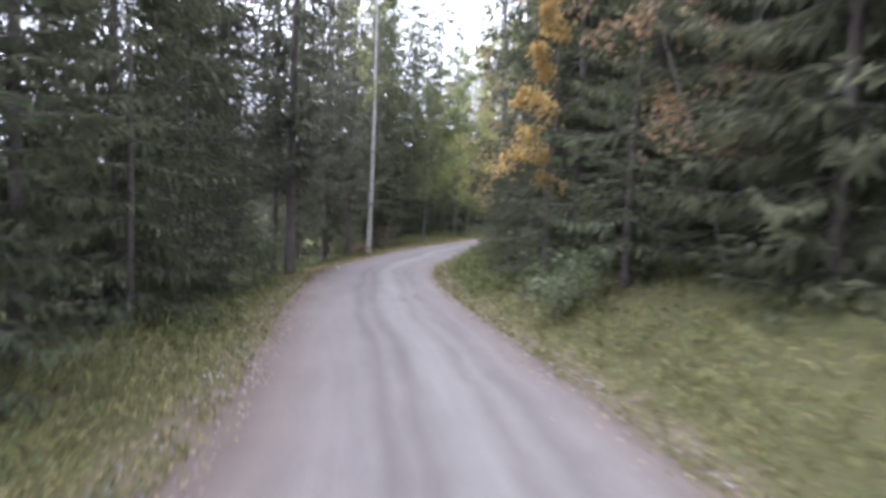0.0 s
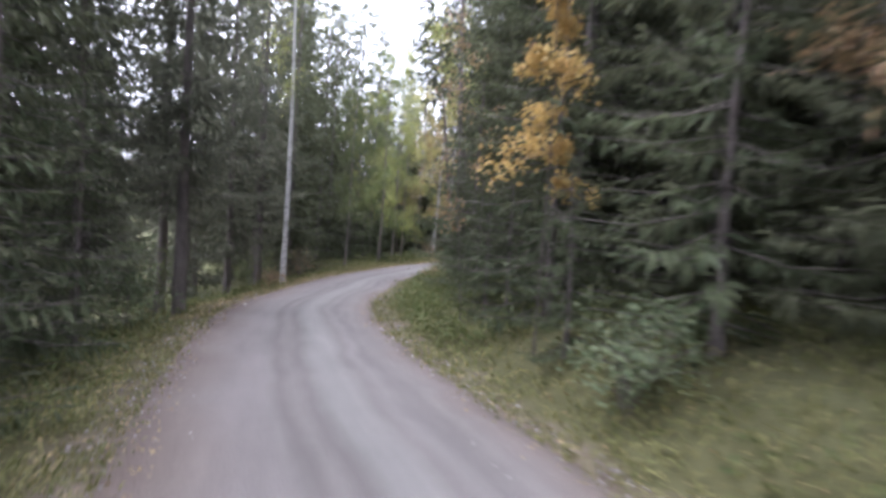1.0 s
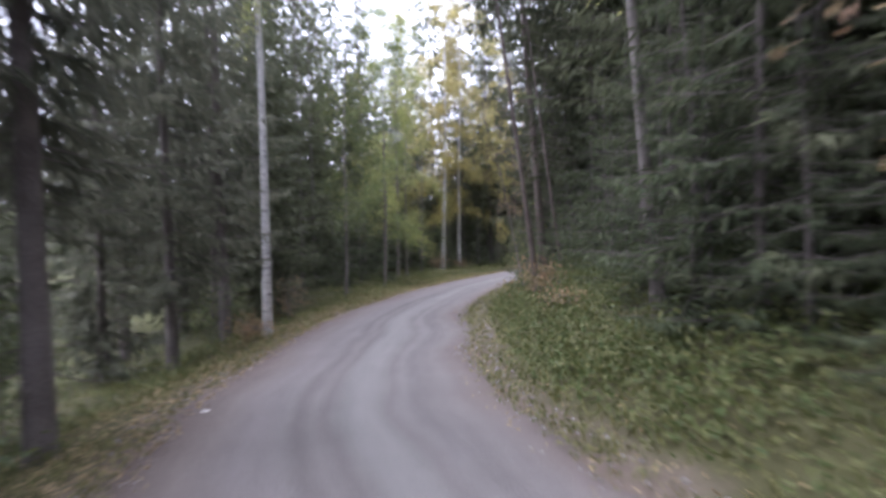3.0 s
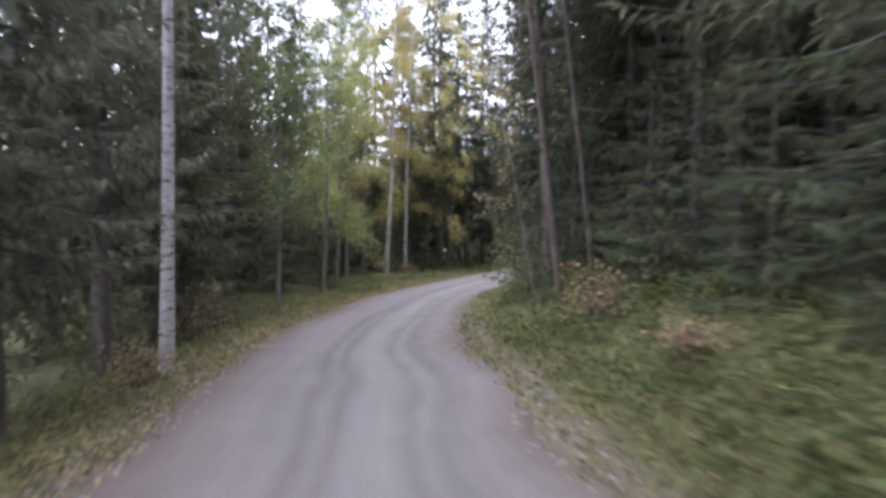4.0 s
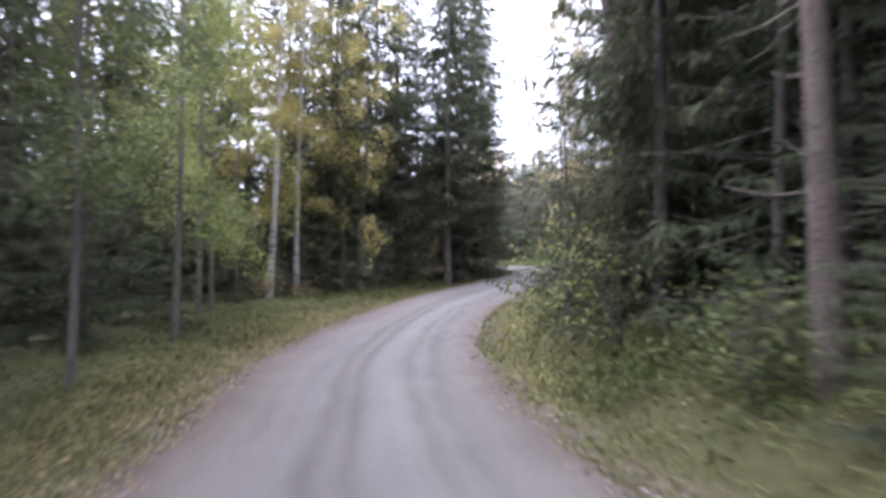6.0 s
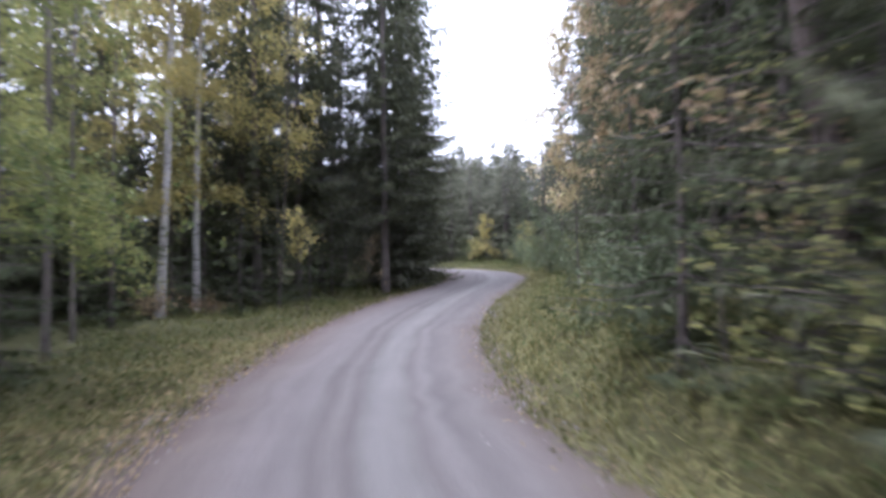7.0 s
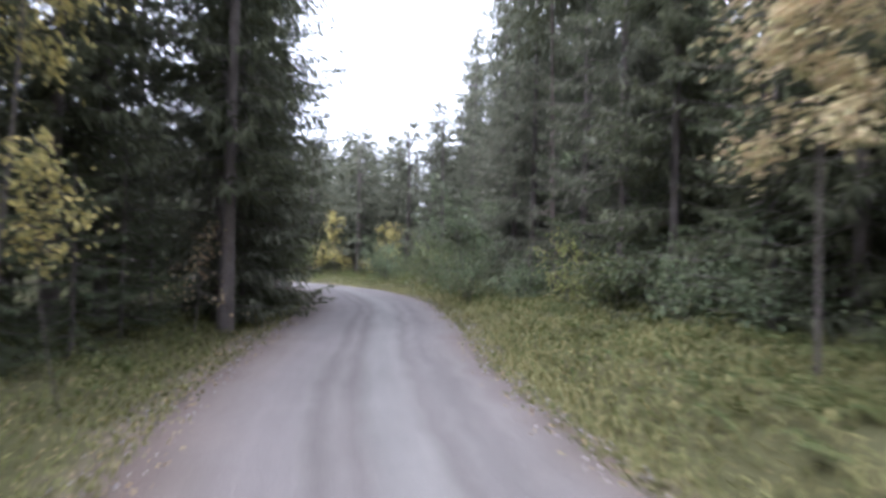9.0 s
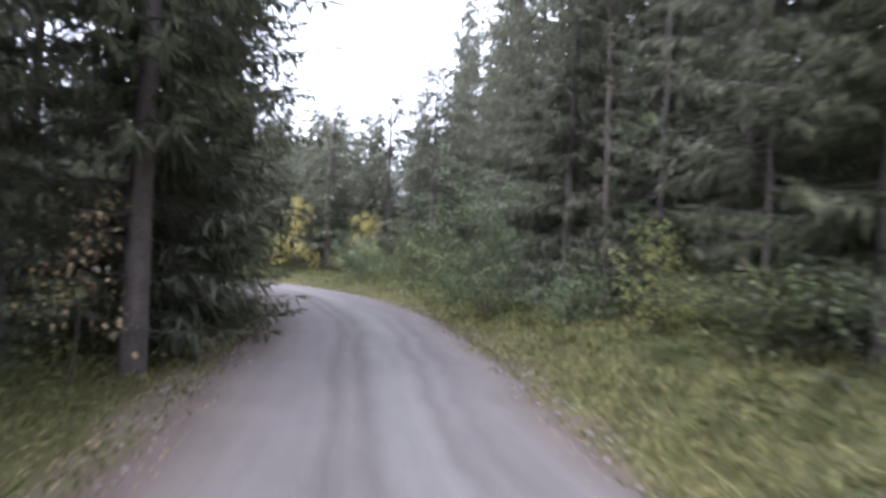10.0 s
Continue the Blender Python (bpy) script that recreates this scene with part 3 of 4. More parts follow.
# Shrubs
S = "roadside shrubs"
for seed, x, y, h, spread, leaves, mat, label in [
    (41, 5.9, 35.3, 1.1, 1.0, 900, M_LEAF_WILLOW, "low shrub with pale yellow-green leaves on the bank"),
    (42, 17.3, 49.3, 3.0, 1.4, 2600, M_LEAF_WILLOW, "tall grey-green willow bush beside the road"),
    (43, 15.4, 45.6, 1.5, 0.6, 500, M_LEAF_GREEN, "small yellow-green bush beside the verge"),
    (44, 1.6, 9.9, 1.1, 0.7, 480, M_LEAF_WILLOW, "grey-leaved bush below the amber rowan"),
    (45, 3.0, 29.6, 1.1, 0.8, 350, M_LEAF_BUSH, "low bush with a few green and yellow leaves"),
    (46, 21.5, 54.5, 1.8, 1.3, 1800, M_LEAF_BUSH, "leafy bush at the outside of the bend"),
    (47, 22.9, 57.6, 1.7, 1.3, 1800, M_LEAF_WILLOW, "leafy bush at the outside of the bend"),
    (48, 19.4, 51.6, 1.5, 1.2, 1500, M_LEAF_BUSH, "leafy bush beside the verge"),
    (49, -4.6, 18.0, 1.6, 1.0, 900, M_LEAF_WILLOW, "green undergrowth bush between the trunks"),
    (50, -4.9, 21.0, 1.8, 1.0, 900, M_LEAF_BUSH, "green undergrowth bush between the trunks"),
    (51, -3.9, 29.0, 1.6, 0.9, 900, M_LEAF_BUSH, "green undergrowth bush between the trunks"),
    (53, 3.1, 25.8, 1.3, 0.8, 300, M_LEAF_BUSH, "low sparse bush with green leaves on the bank"),
    (54, 3.3, 23.6, 1.2, 0.9, 900, M_LEAF_BUSH, "low leafy bush on the bank"),
    (56, 4.7, 32.4, 1.6, 0.9, 250, M_LEAF_WILLOW, "leafy bush with pale leaves on the bank"),
    (57, 23.9, 62.6, 1.6, 1.3, 1500, M_LEAF_BUSH, "leafy bush at the outside of the bend"),
    (58, 27.0, 58.6, 1.8, 1.4, 1500, M_LEAF_WILLOW, "leafy bush at the outside of the bend"),
    (59, 3.5, 45.7, 0.8, 0.6, 260, M_LEAF_RUST, "low bush with dry amber leaves at the foot of a birch"),
    (60, 4.7, 46.3, 0.7, 0.6, 220, M_LEAF_BROWN, "low bush with dry brown leaves at the foot of a birch"),
    (61, 1.3, 22.3, 0.5, 0.4, 130, M_LEAF_BROWN, "low bush with dry reddish leaves on the bank"),
    (62, 1.75, 24.7, 0.9, 0.6, 220, M_LEAF_BROWN, "low bush with dry reddish leaves on the bank"),
    (63, -3.0, 26.5, 0.6, 0.5, 200, M_LEAF_BROWN, "low bush with rusty leaves at the foot of the mature birch"),
    (64, 11.7, 41.1, 0.9, 0.8, 600, M_LEAF_WILLOW, "low leafy bush beside the verge"),
    (65, 13.9, 43.9, 1.0, 0.9, 700, M_LEAF_BUSH, "low leafy bush beside the verge"),
    (66, 15.1, 44.9, 0.9, 0.9, 600, M_LEAF_GREEN, "low yellowing bush beside the verge"),
    (67, 16.4, 47.2, 1.1, 0.9, 800, M_LEAF_WILLOW, "low leafy bush beside the verge"),
    (68, 10.5, 39.2, 0.8, 0.8, 500, M_LEAF_BUSH, "low leafy bush beside the verge"),
    (69, 7.5, 36.3, 0.9, 0.8, 500, M_LEAF_BUSH, "low leafy bush on the bank"),
    (70, 3.9, 31.9, 1.5, 1.0, 330, M_LEAF_GREEN, "leafy bush with pale yellow-green leaves on the bank"),
    (71, 4.6, 33.1, 2.4, 1.1, 220, M_LEAF_GREEN, "tall leafy bush with pale yellow-green leaves on the bank"),
    (72, -2.4, 30.2, 1.2, 0.6, 150, M_LEAF_BROWN, "small bush with rusty leaves below the spruces"),
    (52, 13.0, 42.6, 1.3, 1.0, 900, M_LEAF_WILLOW, "low leafy bush beside the verge"),
]:
    stand(leafy(seed, h, 0.15, spread, 0.015, leaves * 2, 0.06, mat, M_TWIG, (0, 0), "shrub", label, S, "shrub", hang=0.3, limbs=9, stems=5, clump=0.16), x, y)

# Spruces: a few built in full, then copied
TALL = [spruce(61 + i, h, 2.05, low, rad, per=6, gap=0.098, spray=0.39, name="spruce", label=lab) for i, (h, low, rad, lab) in enumerate([
    (16, 0.3, 0.085, "tall dense spruce with drooping dark green boughs"),
    (15, 1.5, 0.11, "tall spruce with bare lower trunk and dead twigs"),
    (17, 2.6, 0.12, "tall spruce with grey bare trunk and dead twigs")])]
SHADE = [spruce(66 + i, h, 2.5, low, rad, per=6, gap=0.15, spray=0.5, name="spruce", twigs=60, label="tall dark spruce with dead twigs under a closed crown") for i, (h, low, rad) in enumerate([(16, 2.2, 0.085), (17, 4.0, 0.07)])]
# Spruces whose needle colour carries the haze of the left side and bend.
LIGHT = [spruce(76 + i, h, 1.95, low, rad, per=6, gap=0.115, spray=0.42, needle=M_NEEDLE_HAZED, name="spruce", label=lab) for i, (h, low, rad, lab) in enumerate([
    (15, 1.6, 0.10, "grey-green spruce lightened for haze, with thin boughs and bare lower trunk"),
    (16, 2.6, 0.12, "tall grey-green spruce lightened for haze, with a bare trunk and thin boughs"),
    (14, 0.4, 0.09, "grey-green spruce with drooping boughs lightened for haze")])]
YOUNG = [spruce(71 + i, h, 1.45, 0.25, 0.06, step=0.25, gap=0.10, spray=0.28, needle=M_NEEDLE_YOUNG, dead=False, name="spruce",
                label="young spruce with green boughs down to the ground") for i, h in enumerate((5.5, 4.2))]
DEEP = [spruce(81 + i, h, 2.2, low, 0.12, step=0.40, per=6, gap=0.24, spray=0.72, name="spruce", label="dark spruce standing inside the forest") for i, (h, low) in enumerate(((15, 0.4), (14, 1.0)))]
# Bend conifers: distance haze is painted in through the lighter needles.
BEND = [spruce(87 + i, h, 1.7, low, 0.09, step=0.36, per=5, gap=0.2, spray=0.55, needle=M_NEEDLE_HAZED, name="pine", label="young grey-green conifer, lightened for haze, at the bend of the road")
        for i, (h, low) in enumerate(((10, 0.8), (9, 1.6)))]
FIRST = {}
for seed, x, y, lean, rad in ((91, 2.45, 26.95, (-1.4, 0.3), 0.052), (92, 3.0, 27.0, (-1.5, 0.3), 0.038), (95, 3.3, 29.2, (-0.6, 0.2), 0.10), (93, 5.7, 33.25, (-2.0, 1.0), 0.125), (94, 17.75, 47.35, (-0.3, 0.3), 0.06)):
    stand(spruce(seed, 13, 1.5, 5.5, rad, gap=0.16, spray=0.45, name="pine", label="tall leaning conifer with a pale bare trunk on the bank", lean=lean, bark=M_PINE), x, y)
    taken.append((x, y, 1.0))


def plant(kind, which, x, y, turn, scale, wide=None):
    src = kind[which % len(kind)]
    m = pose(x, y, gz(x, y) - 0.03, 0, 0, turn) @ Matrix.Diagonal((wide or scale, wide or scale, scale, 1))
    if src.name not in FIRST:
        FIRST[src.name] = src
        src.matrix_basis = m
        return src
    ob = copy_thing(src, pose(0, 0, 0))
    ob.matrix_basis = m
    return ob


def tallest(x, y):
    """How high the forest grows: mature beside the first stretch, young round the last bend."""
    if x > 14 and y > 43:
        return 13.0 if (x - 6.7) * 0.73 - (y - 42.3) > -0.3 else 6.3 + 0.06 * max(0, y - 60) + 0.05 * max(0, x - 26)
    if y > 44 and 0.9 < x < 2.8:
        return 10.0
    if y > 44 and -4 < x < 3.4:
        return 16.0
    if y > 52 and x < 16:
        return 8.0
    return 18.0


rng = np.random.RandomState(5)
PLACED = [
    ("l", 0, -5.4, 17.6, 1.0), ("t", 0, 2.4, 49.6, 0.65), ("t", 0, 0.4, 49.7, 0.7), ("t", 1, 1.8, 46.6, 0.62), ("d", 0, 3.0, 53.5, 0.8), ("d", 0, 1.0, 52.0, 0.8),
    ("t", 0, -3.3, 35.6, 1.0), ("t", 0, -3.6, 38.8, 1.0), ("t", 0, -2.4, 42.6, 1.0), ("t", 0, -3.1, 33.2, 1.0), ("t", 0, 0.3, 47.2, 1.0), ("l", 1, -3.7, 28.6, 1.0), ("l", 1, -4.2, 31.2, 1.0),
    ("y", 1, 1.55, 17.6, 0.6), ("y", 0, 1.5, 18.8, 0.5), ("y", 1, 1.4, 15.4, 0.5), ("y", 0, 1.75, 20.2, 0.6),
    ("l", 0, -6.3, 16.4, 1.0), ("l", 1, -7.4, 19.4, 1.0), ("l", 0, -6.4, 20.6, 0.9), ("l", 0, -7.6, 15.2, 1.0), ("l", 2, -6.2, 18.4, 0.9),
    ("y", 1, 2.95, 24.6, 0.75), ("y", 0, 2.55, 22.9, 0.5), ("y", 1, 3.25, 26.0, 0.75), ("y", 0, 3.7, 25.0, 1.0), ("y", 1, 3.9, 26.8, 1.1), ("y", 0, 3.4, 23.9, 0.9), ("y", 0, 4.6, 28.7, 1.0), ("y", 1, 3.1, 21.6, 0.9),
    ("t", 0, 10.0, 51.9, 1.0), ("l", 1, 12.2, 55.0, 0.9), ("l", 1, 7.6, 51.9, 1.0),
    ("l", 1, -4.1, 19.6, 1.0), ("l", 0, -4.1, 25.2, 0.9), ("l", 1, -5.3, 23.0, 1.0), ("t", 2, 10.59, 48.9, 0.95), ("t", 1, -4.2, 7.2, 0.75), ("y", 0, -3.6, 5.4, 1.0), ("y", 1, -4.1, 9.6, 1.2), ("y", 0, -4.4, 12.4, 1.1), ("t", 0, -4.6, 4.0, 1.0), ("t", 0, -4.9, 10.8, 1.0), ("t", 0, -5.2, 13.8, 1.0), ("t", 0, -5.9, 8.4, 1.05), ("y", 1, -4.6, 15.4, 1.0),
    ("l", 2, 11.35, 50.35, 1.1), ("t", 0, 12.5, 51.4, 1.15), ("t", 0, 13.8, 52.8, 1.1), ("t", 0, 14.9, 54.3, 0.95), ("t", 0, 15.9, 55.9, 0.9), ("t", 0, 16.6, 57.6, 0.85), ("l", 0, 9.3, 50.4, 1.0), ("t", 1, 8.1, 49.3, 1.0), ("y", 0, 8.75, 48.6, 0.6), ("y", 1, 7.75, 47.75, 0.6), ("y", 0, 6.7, 47.1, 0.6), ("y", 1, 5.6, 46.6, 0.7), ("y", 0, 9.6, 49.4, 0.5), ("t", 1, 6.6, 48.3, 1.0), ("y", 1, 4.2, 46.9, 0.8), ("y", 0, 12.0, 50.5, 0.5), ("y", 1, 10.9, 49.6, 0.45), ("y", 1, 5.2, 48.0, 0.9), ("y", 0, 2.7, 45.3, 0.7),
    ("y", 0, 4.3, 30.4, 1.1), ("s", 0, 4.1, 27.9, 1.0), ("s", 1, 3.95, 25.9, 1.0), ("s", 0, 3.7, 23.4, 1.0), ("s", 1, 4.9, 30.2, 1.0), ("y", 0, 3.9, 29.0, 0.6), ("s", 0, 5.6, 26.9, 1.0), ("s", 1, 5.4, 24.6, 1.0), ("s", 0, 5.9, 28.8, 1.0), ("s", 1, 5.2, 22.3, 1.0),
    ("t", 0, 7.6, 35.6, 1.0), ("t", 0, 8.9, 37.0, 1.0), ("t", 1, 10.6, 38.8, 1.0), ("t", 0, 12.2, 40.4, 0.95), ("y", 1, 7.2, 36.7, 0.8), ("t", 0, 6.4, 33.0, 1.0),
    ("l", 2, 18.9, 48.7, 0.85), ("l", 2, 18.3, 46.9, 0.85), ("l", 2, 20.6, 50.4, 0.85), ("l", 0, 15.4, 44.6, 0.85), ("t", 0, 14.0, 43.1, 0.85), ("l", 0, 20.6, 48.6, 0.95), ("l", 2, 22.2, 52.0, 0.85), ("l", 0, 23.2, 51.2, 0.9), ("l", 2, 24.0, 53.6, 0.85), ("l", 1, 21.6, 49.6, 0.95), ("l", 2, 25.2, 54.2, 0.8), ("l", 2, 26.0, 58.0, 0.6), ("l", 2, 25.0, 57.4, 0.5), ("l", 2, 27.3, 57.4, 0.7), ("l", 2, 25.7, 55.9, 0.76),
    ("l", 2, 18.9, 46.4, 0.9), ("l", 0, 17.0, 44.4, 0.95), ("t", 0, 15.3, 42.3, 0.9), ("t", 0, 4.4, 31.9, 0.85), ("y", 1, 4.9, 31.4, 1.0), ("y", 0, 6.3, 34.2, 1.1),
    ("y", 1, 1.6, 11.7, 0.55), ("y", 0, 1.9, 13.6, 1.1), ("y", 1, 2.6, 10.4, 1.15), ("t", 0, 2.6, 14.8, 0.9), ("t", 0, 2.4, 17.6, 0.95), ("y", 0, 1.6, 18.2, 0.9),
    ("t", 0, 3.6, 8.9, 0.9), ("t", 0, 3.3, 11.9, 1.0), ("t", 0, 4.6, 5.2, 1.0), ("t", 0, 4.4, 1.8, 1.0), ("y", 1, 2.6, 21.6, 1.0),
    ("t", 0, 3.3, 49.6, 0.95), ("l", 0, 5.3, 50.0, 0.95), ("t", 0, 1.3, 48.9, 0.65), ("d", 0, -0.6, 48.2, 1.0), ("d", 0, -2.2, 46.6, 0.95), ("d", 0, -3.4, 43.8, 0.95), ("d", 0, -3.9, 48.4, 1.0), ("d", 0, -1.5, 50.6, 1.0), ("t", 1, 9.0, 53.4, 1.0), ("d", 0, 7.0, 50.6, 1.0), ("t", 0, 2.3, 51.6, 0.65), ("d", 0, 4.4, 52.0, 1.05),
    ("y", 0, 0.2, 45.0, 1.0), ("y", 1, -1.2, 43.0, 1.0), ("t", 0, -1.9, 40.4, 0.8), ("y", 0, -2.3, 37.6, 1.0), ("y", 1, 2.6, 48.2, 0.9), ("y", 0, 6.1, 48.9, 0.7), ("y", 1, -0.2, 41.2, 0.8),
    ("y", 1, 1.55, 14.5, 0.6), ("y", 0, 1.45, 16.6, 0.5), ("y", 1, 1.55, 19.15, 0.9), ("y", 0, 1.9, 21.0, 0.55), ("y", 1, 5.0, 34.3, 0.85), ("y", 0, 4.5, 32.5, 0.6), ("t", 0, 2.9, 19.2, 0.95),
    ("y", 0, 2.5, 23.3, 0.5), ("y", 1, 2.75, 28.3, 0.5), ("y", 0, 5.3, 32.3, 1.0), ("y", 1, 6.0, 32.6, 1.3), ("y", 0, 12.4, 41.3, 1.0), ("y", 1, 14.6, 44.2, 0.9), ("y", 0, 16.9, 46.2, 1.2), ("y", 0, 8.6, 36.9, 1.2),
]
count = 0
for kind, which, x, y, s in PLACED:
    plant({"t": TALL, "y": YOUNG, "s": SHADE, "l": LIGHT, "d": DEEP}[kind], which, x, y, rng.uniform(0, 360), s)
    taken.append((x, y, 1.2))
    count += 1

tries = np.stack([rng.uniform(-16, 36, 9000), rng.uniform(-4, 74, 9000)], 1)
near, off = lane(tries)
beside = np.abs(off) - HALF
order = np.argsort(beside)
for i in order:
    x, y = tries[i]
    e, yy = beside[i], LINE[near[i], 1]
    right = off[i] > 0
    edge = np.interp(yy, [0, 12, 17, 20, 30, 34, 38, 42, 44, 46, 49], [2.6, 2.5, 2.0, 1.6, 1.5, 1.7, 2.1, 3.0, 2.2, 1.4, 1.1]) if not right else np.interp(yy, [0, 20, 40, 46, 60], [2.1, 1.9, 2.2, 2.5, 2.8])
    if e < edge or e > 9.5 or yy > 72 or yy < -3:
        continue
    open_side = not right and 12 < yy < 33
    if open_side and e > 5:
        continue
    gap = 1.55 if e < 4 and not open_side else (1.6 if right and yy < 30 else 1.9 if right else 2.6)
    gap = 2.2 if open_side and e < 4 else gap
    shady = right and 19 < yy < 33
    if any((x - a) ** 2 + (y - b) ** 2 < (gap * 0.5 + c * 0.6) ** 2 for a, b, c in taken):
        continue
    if 0.3 < x < 6.2 and 40.5 < y < 48.2 or -1.6 < x < 0.4 and 34 < y < 37:
        continue
    if right and 33 < yy < 45 and e > 3.2 and rng.rand() < 0.5:
        continue
    if 8.5 < x < 13.5 and 50.5 < y < 58 or 5.5 < x < 16 and 51 < y < 70 and rng.rand() < 0.5:
        continue
    if count > 290:
        break
    top = tallest(x, y)
    if x > 17 and y > 50:
        plant(BEND, rng.randint(2), x, y, rng.uniform(0, 360), top / 9 * rng.uniform(0.7, 1.1), rng.uniform(1.05, 1.45))
        taken.append((x, y, gap))
        count += 1
        continue
    if e < 4.3:
        if e - edge < 1.6 and rng.rand() < (0.06 if shady else 0.35 if right else 0.22):
            plant(YOUNG, rng.randint(2), x, y, rng.uniform(0, 360), rng.uniform(0.6, 1.15))
        else:
            which = 0 if right or yy < 10 else rng.choice([1, 2, 2] if open_side else [0, 1, 1, 2])
            s = min(rng.uniform(0.85, 1.1), top / 16 * rng.uniform(0.85, 1.15))
            # Hazy stretches, open left and late right, take the lightened needles.
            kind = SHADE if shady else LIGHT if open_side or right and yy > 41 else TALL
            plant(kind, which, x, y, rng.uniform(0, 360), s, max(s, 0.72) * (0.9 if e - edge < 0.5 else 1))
    else:
        s = min(rng.uniform(0.85, 1.2), top / 14.5 * rng.uniform(0.85, 1.2))
        plant(DEEP, rng.randint(2), x, y, rng.uniform(0, 360), s, max(s, 0.72))
    taken.append((x, y, gap))
    count += 1

# Young spruces under the tall ones
spots = np.stack([rng.uniform(-14, 30, 2500), rng.uniform(-2, 66, 2500)], 1)
near, off = lane(spots)
under = 0
for (x, y), i, d in zip(spots, near, off):
    e, yy = abs(d) - HALF, LINE[i, 1]
    first = np.interp(yy, [0, 14, 18, 30, 35, 42, 48], [2.9, 2.7, 2.2, 1.4, 1.8, 3.0, 2.2]) if d < 0 else 2.6
    if first < e < 8.5 and under < 48 and not (0.3 < x < 6.2 and 40.5 < y < 48.2) and all((x - a) ** 2 + (y - b) ** 2 > 0.85 for a, b, c in taken):
        plant(YOUNG, rng.randint(2), x, y, rng.uniform(0, 360), rng.uniform(0.45, 0.8), rng.uniform(0.6, 0.95))
        taken.append((x, y, 0.5))
        under += 1


def far_woods():
    """Spruces further off, joined."""
    r = np.random.RandomState(9)
    bases, ways, lens, wood = [], [], [], []
    done = []
    for k in range(4000):
        x, y = r.uniform(-45, 62), r.uniform(-25, 108)
        i, d = lane([(x, y)])
        e = abs(d[0]) - HALF
        thin = d[0] < 0 and y < 62
        dip = d[0] < 0 and 8 < y < 36
        if e < (7.5 if dip else 9.6) or (thin and e > (26 if dip else 16)) or any((x - a) ** 2 + (y - b) ** 2 < (17 if dip else 20 if thin and y < 36 else 9 if thin else 4 if x > 15 and y > 54 else 7) for a, b in done):
            continue
        done.append((x, y))
        h = min(r.uniform(11, 17), tallest(x, y) * r.uniform(0.85, 1.2))
        h = r.uniform(4, 10) if dip else h
        if 5 < x < 16 and 53 < y < 72:
            h = r.uniform(4, 8)
        z0 = gz(x, y)
        wood.append(tube(np.array([(x, y, z0 - 0.2), (x, y, z0 + h * 0.5), (x, y, z0 + h)]), [0.13, 0.08, 0.01], 5))
        bend = x > 12 and y > 50
        # Trees below y 6 stay unseen; they are kept to close off low skylight.
        n = 330 if bend and e < 24 else 50 if y < 6 else 130 if e < 17 else 75
        f = r.uniform(0.04, 1, n) ** 1.15
        az = r.uniform(0, 6.283, n)
        out = np.stack([np.cos(az), np.sin(az), 0 * az], 1)
        round_top = bend and r.rand() < 0.6
        lb = (1.6 if bend else 2.0) * (np.sqrt(np.maximum(1.02 - f ** 2.5, 0)) if round_top else (1.03 - f) ** 0.8) * r.uniform(0.3, 1, n)
        b = np.array([x, y, z0]) + np.stack([0 * f, 0 * f, f * h], 1) + out * (lb * 0.15)[:, None]
        bases.append(b)
        ways.append(out + [0, 0, -0.35])
        lens.append((lb + 0.25) * (0.8 if bend else 1))
        bases.append(b + out * (lb * 0.3)[:, None])
        ways.append(out * 0.6 + r.normal(0, 0.5, (n, 3)) + [0, 0, -0.5])
        lens.append(lb * 0.7 + 0.2)
    ln = np.concatenate(lens)
    v1, f1 = kites(np.vstack(bases), np.vstack(ways), ln, ln * 0.27, r)
    v2, f2 = joined(wood)
    # Material 2 lightens the far trees at the bend: painted distance haze.
    me = mesh_of("far_woods", np.vstack([v1, v2]), np.vstack([f1, f2 + len(v1)]), [M_NEEDLE, M_BARK, M_NEEDLE_HAZED], np.r_[np.where((v1[f1[:, 0], 0] > 14) & (v1[f1[:, 0], 1] > 52), 2, 0), np.ones(len(f2))])
    return tagged(new("far_woods", me), "dense dark spruce forest behind the roadside trees", "forest", kind="stuff")


far_woods()

# ---- low plants and litter ----


def scatter(n, lo, hi, seed, y0=-3, y1=70, sides=(-1, 1), power=1.0):
    """Places on the verges, lo to hi metres from the road's edge."""
    r = np.random.RandomState(seed)
    ok = np.where((LINE[:, 1] > y0) & (LINE[:, 1] < y1))[0]
    i = ok[r.randint(0, len(ok), n)]
    e = lo + (hi - lo) * r.uniform(0, 1, n) ** power
    side = r.choice(sides, n)
    xy = LINE[i] + AHEAD[i] * r.uniform(-0.2, 0.2, (n, 1)) + RIGHT[i] * (side * (HALF + e))[:, None]
    near, d = lane(xy)
    keep = np.abs(d) - HALF > lo - 0.02
    return xy[keep], (np.abs(d) - HALF)[keep], r


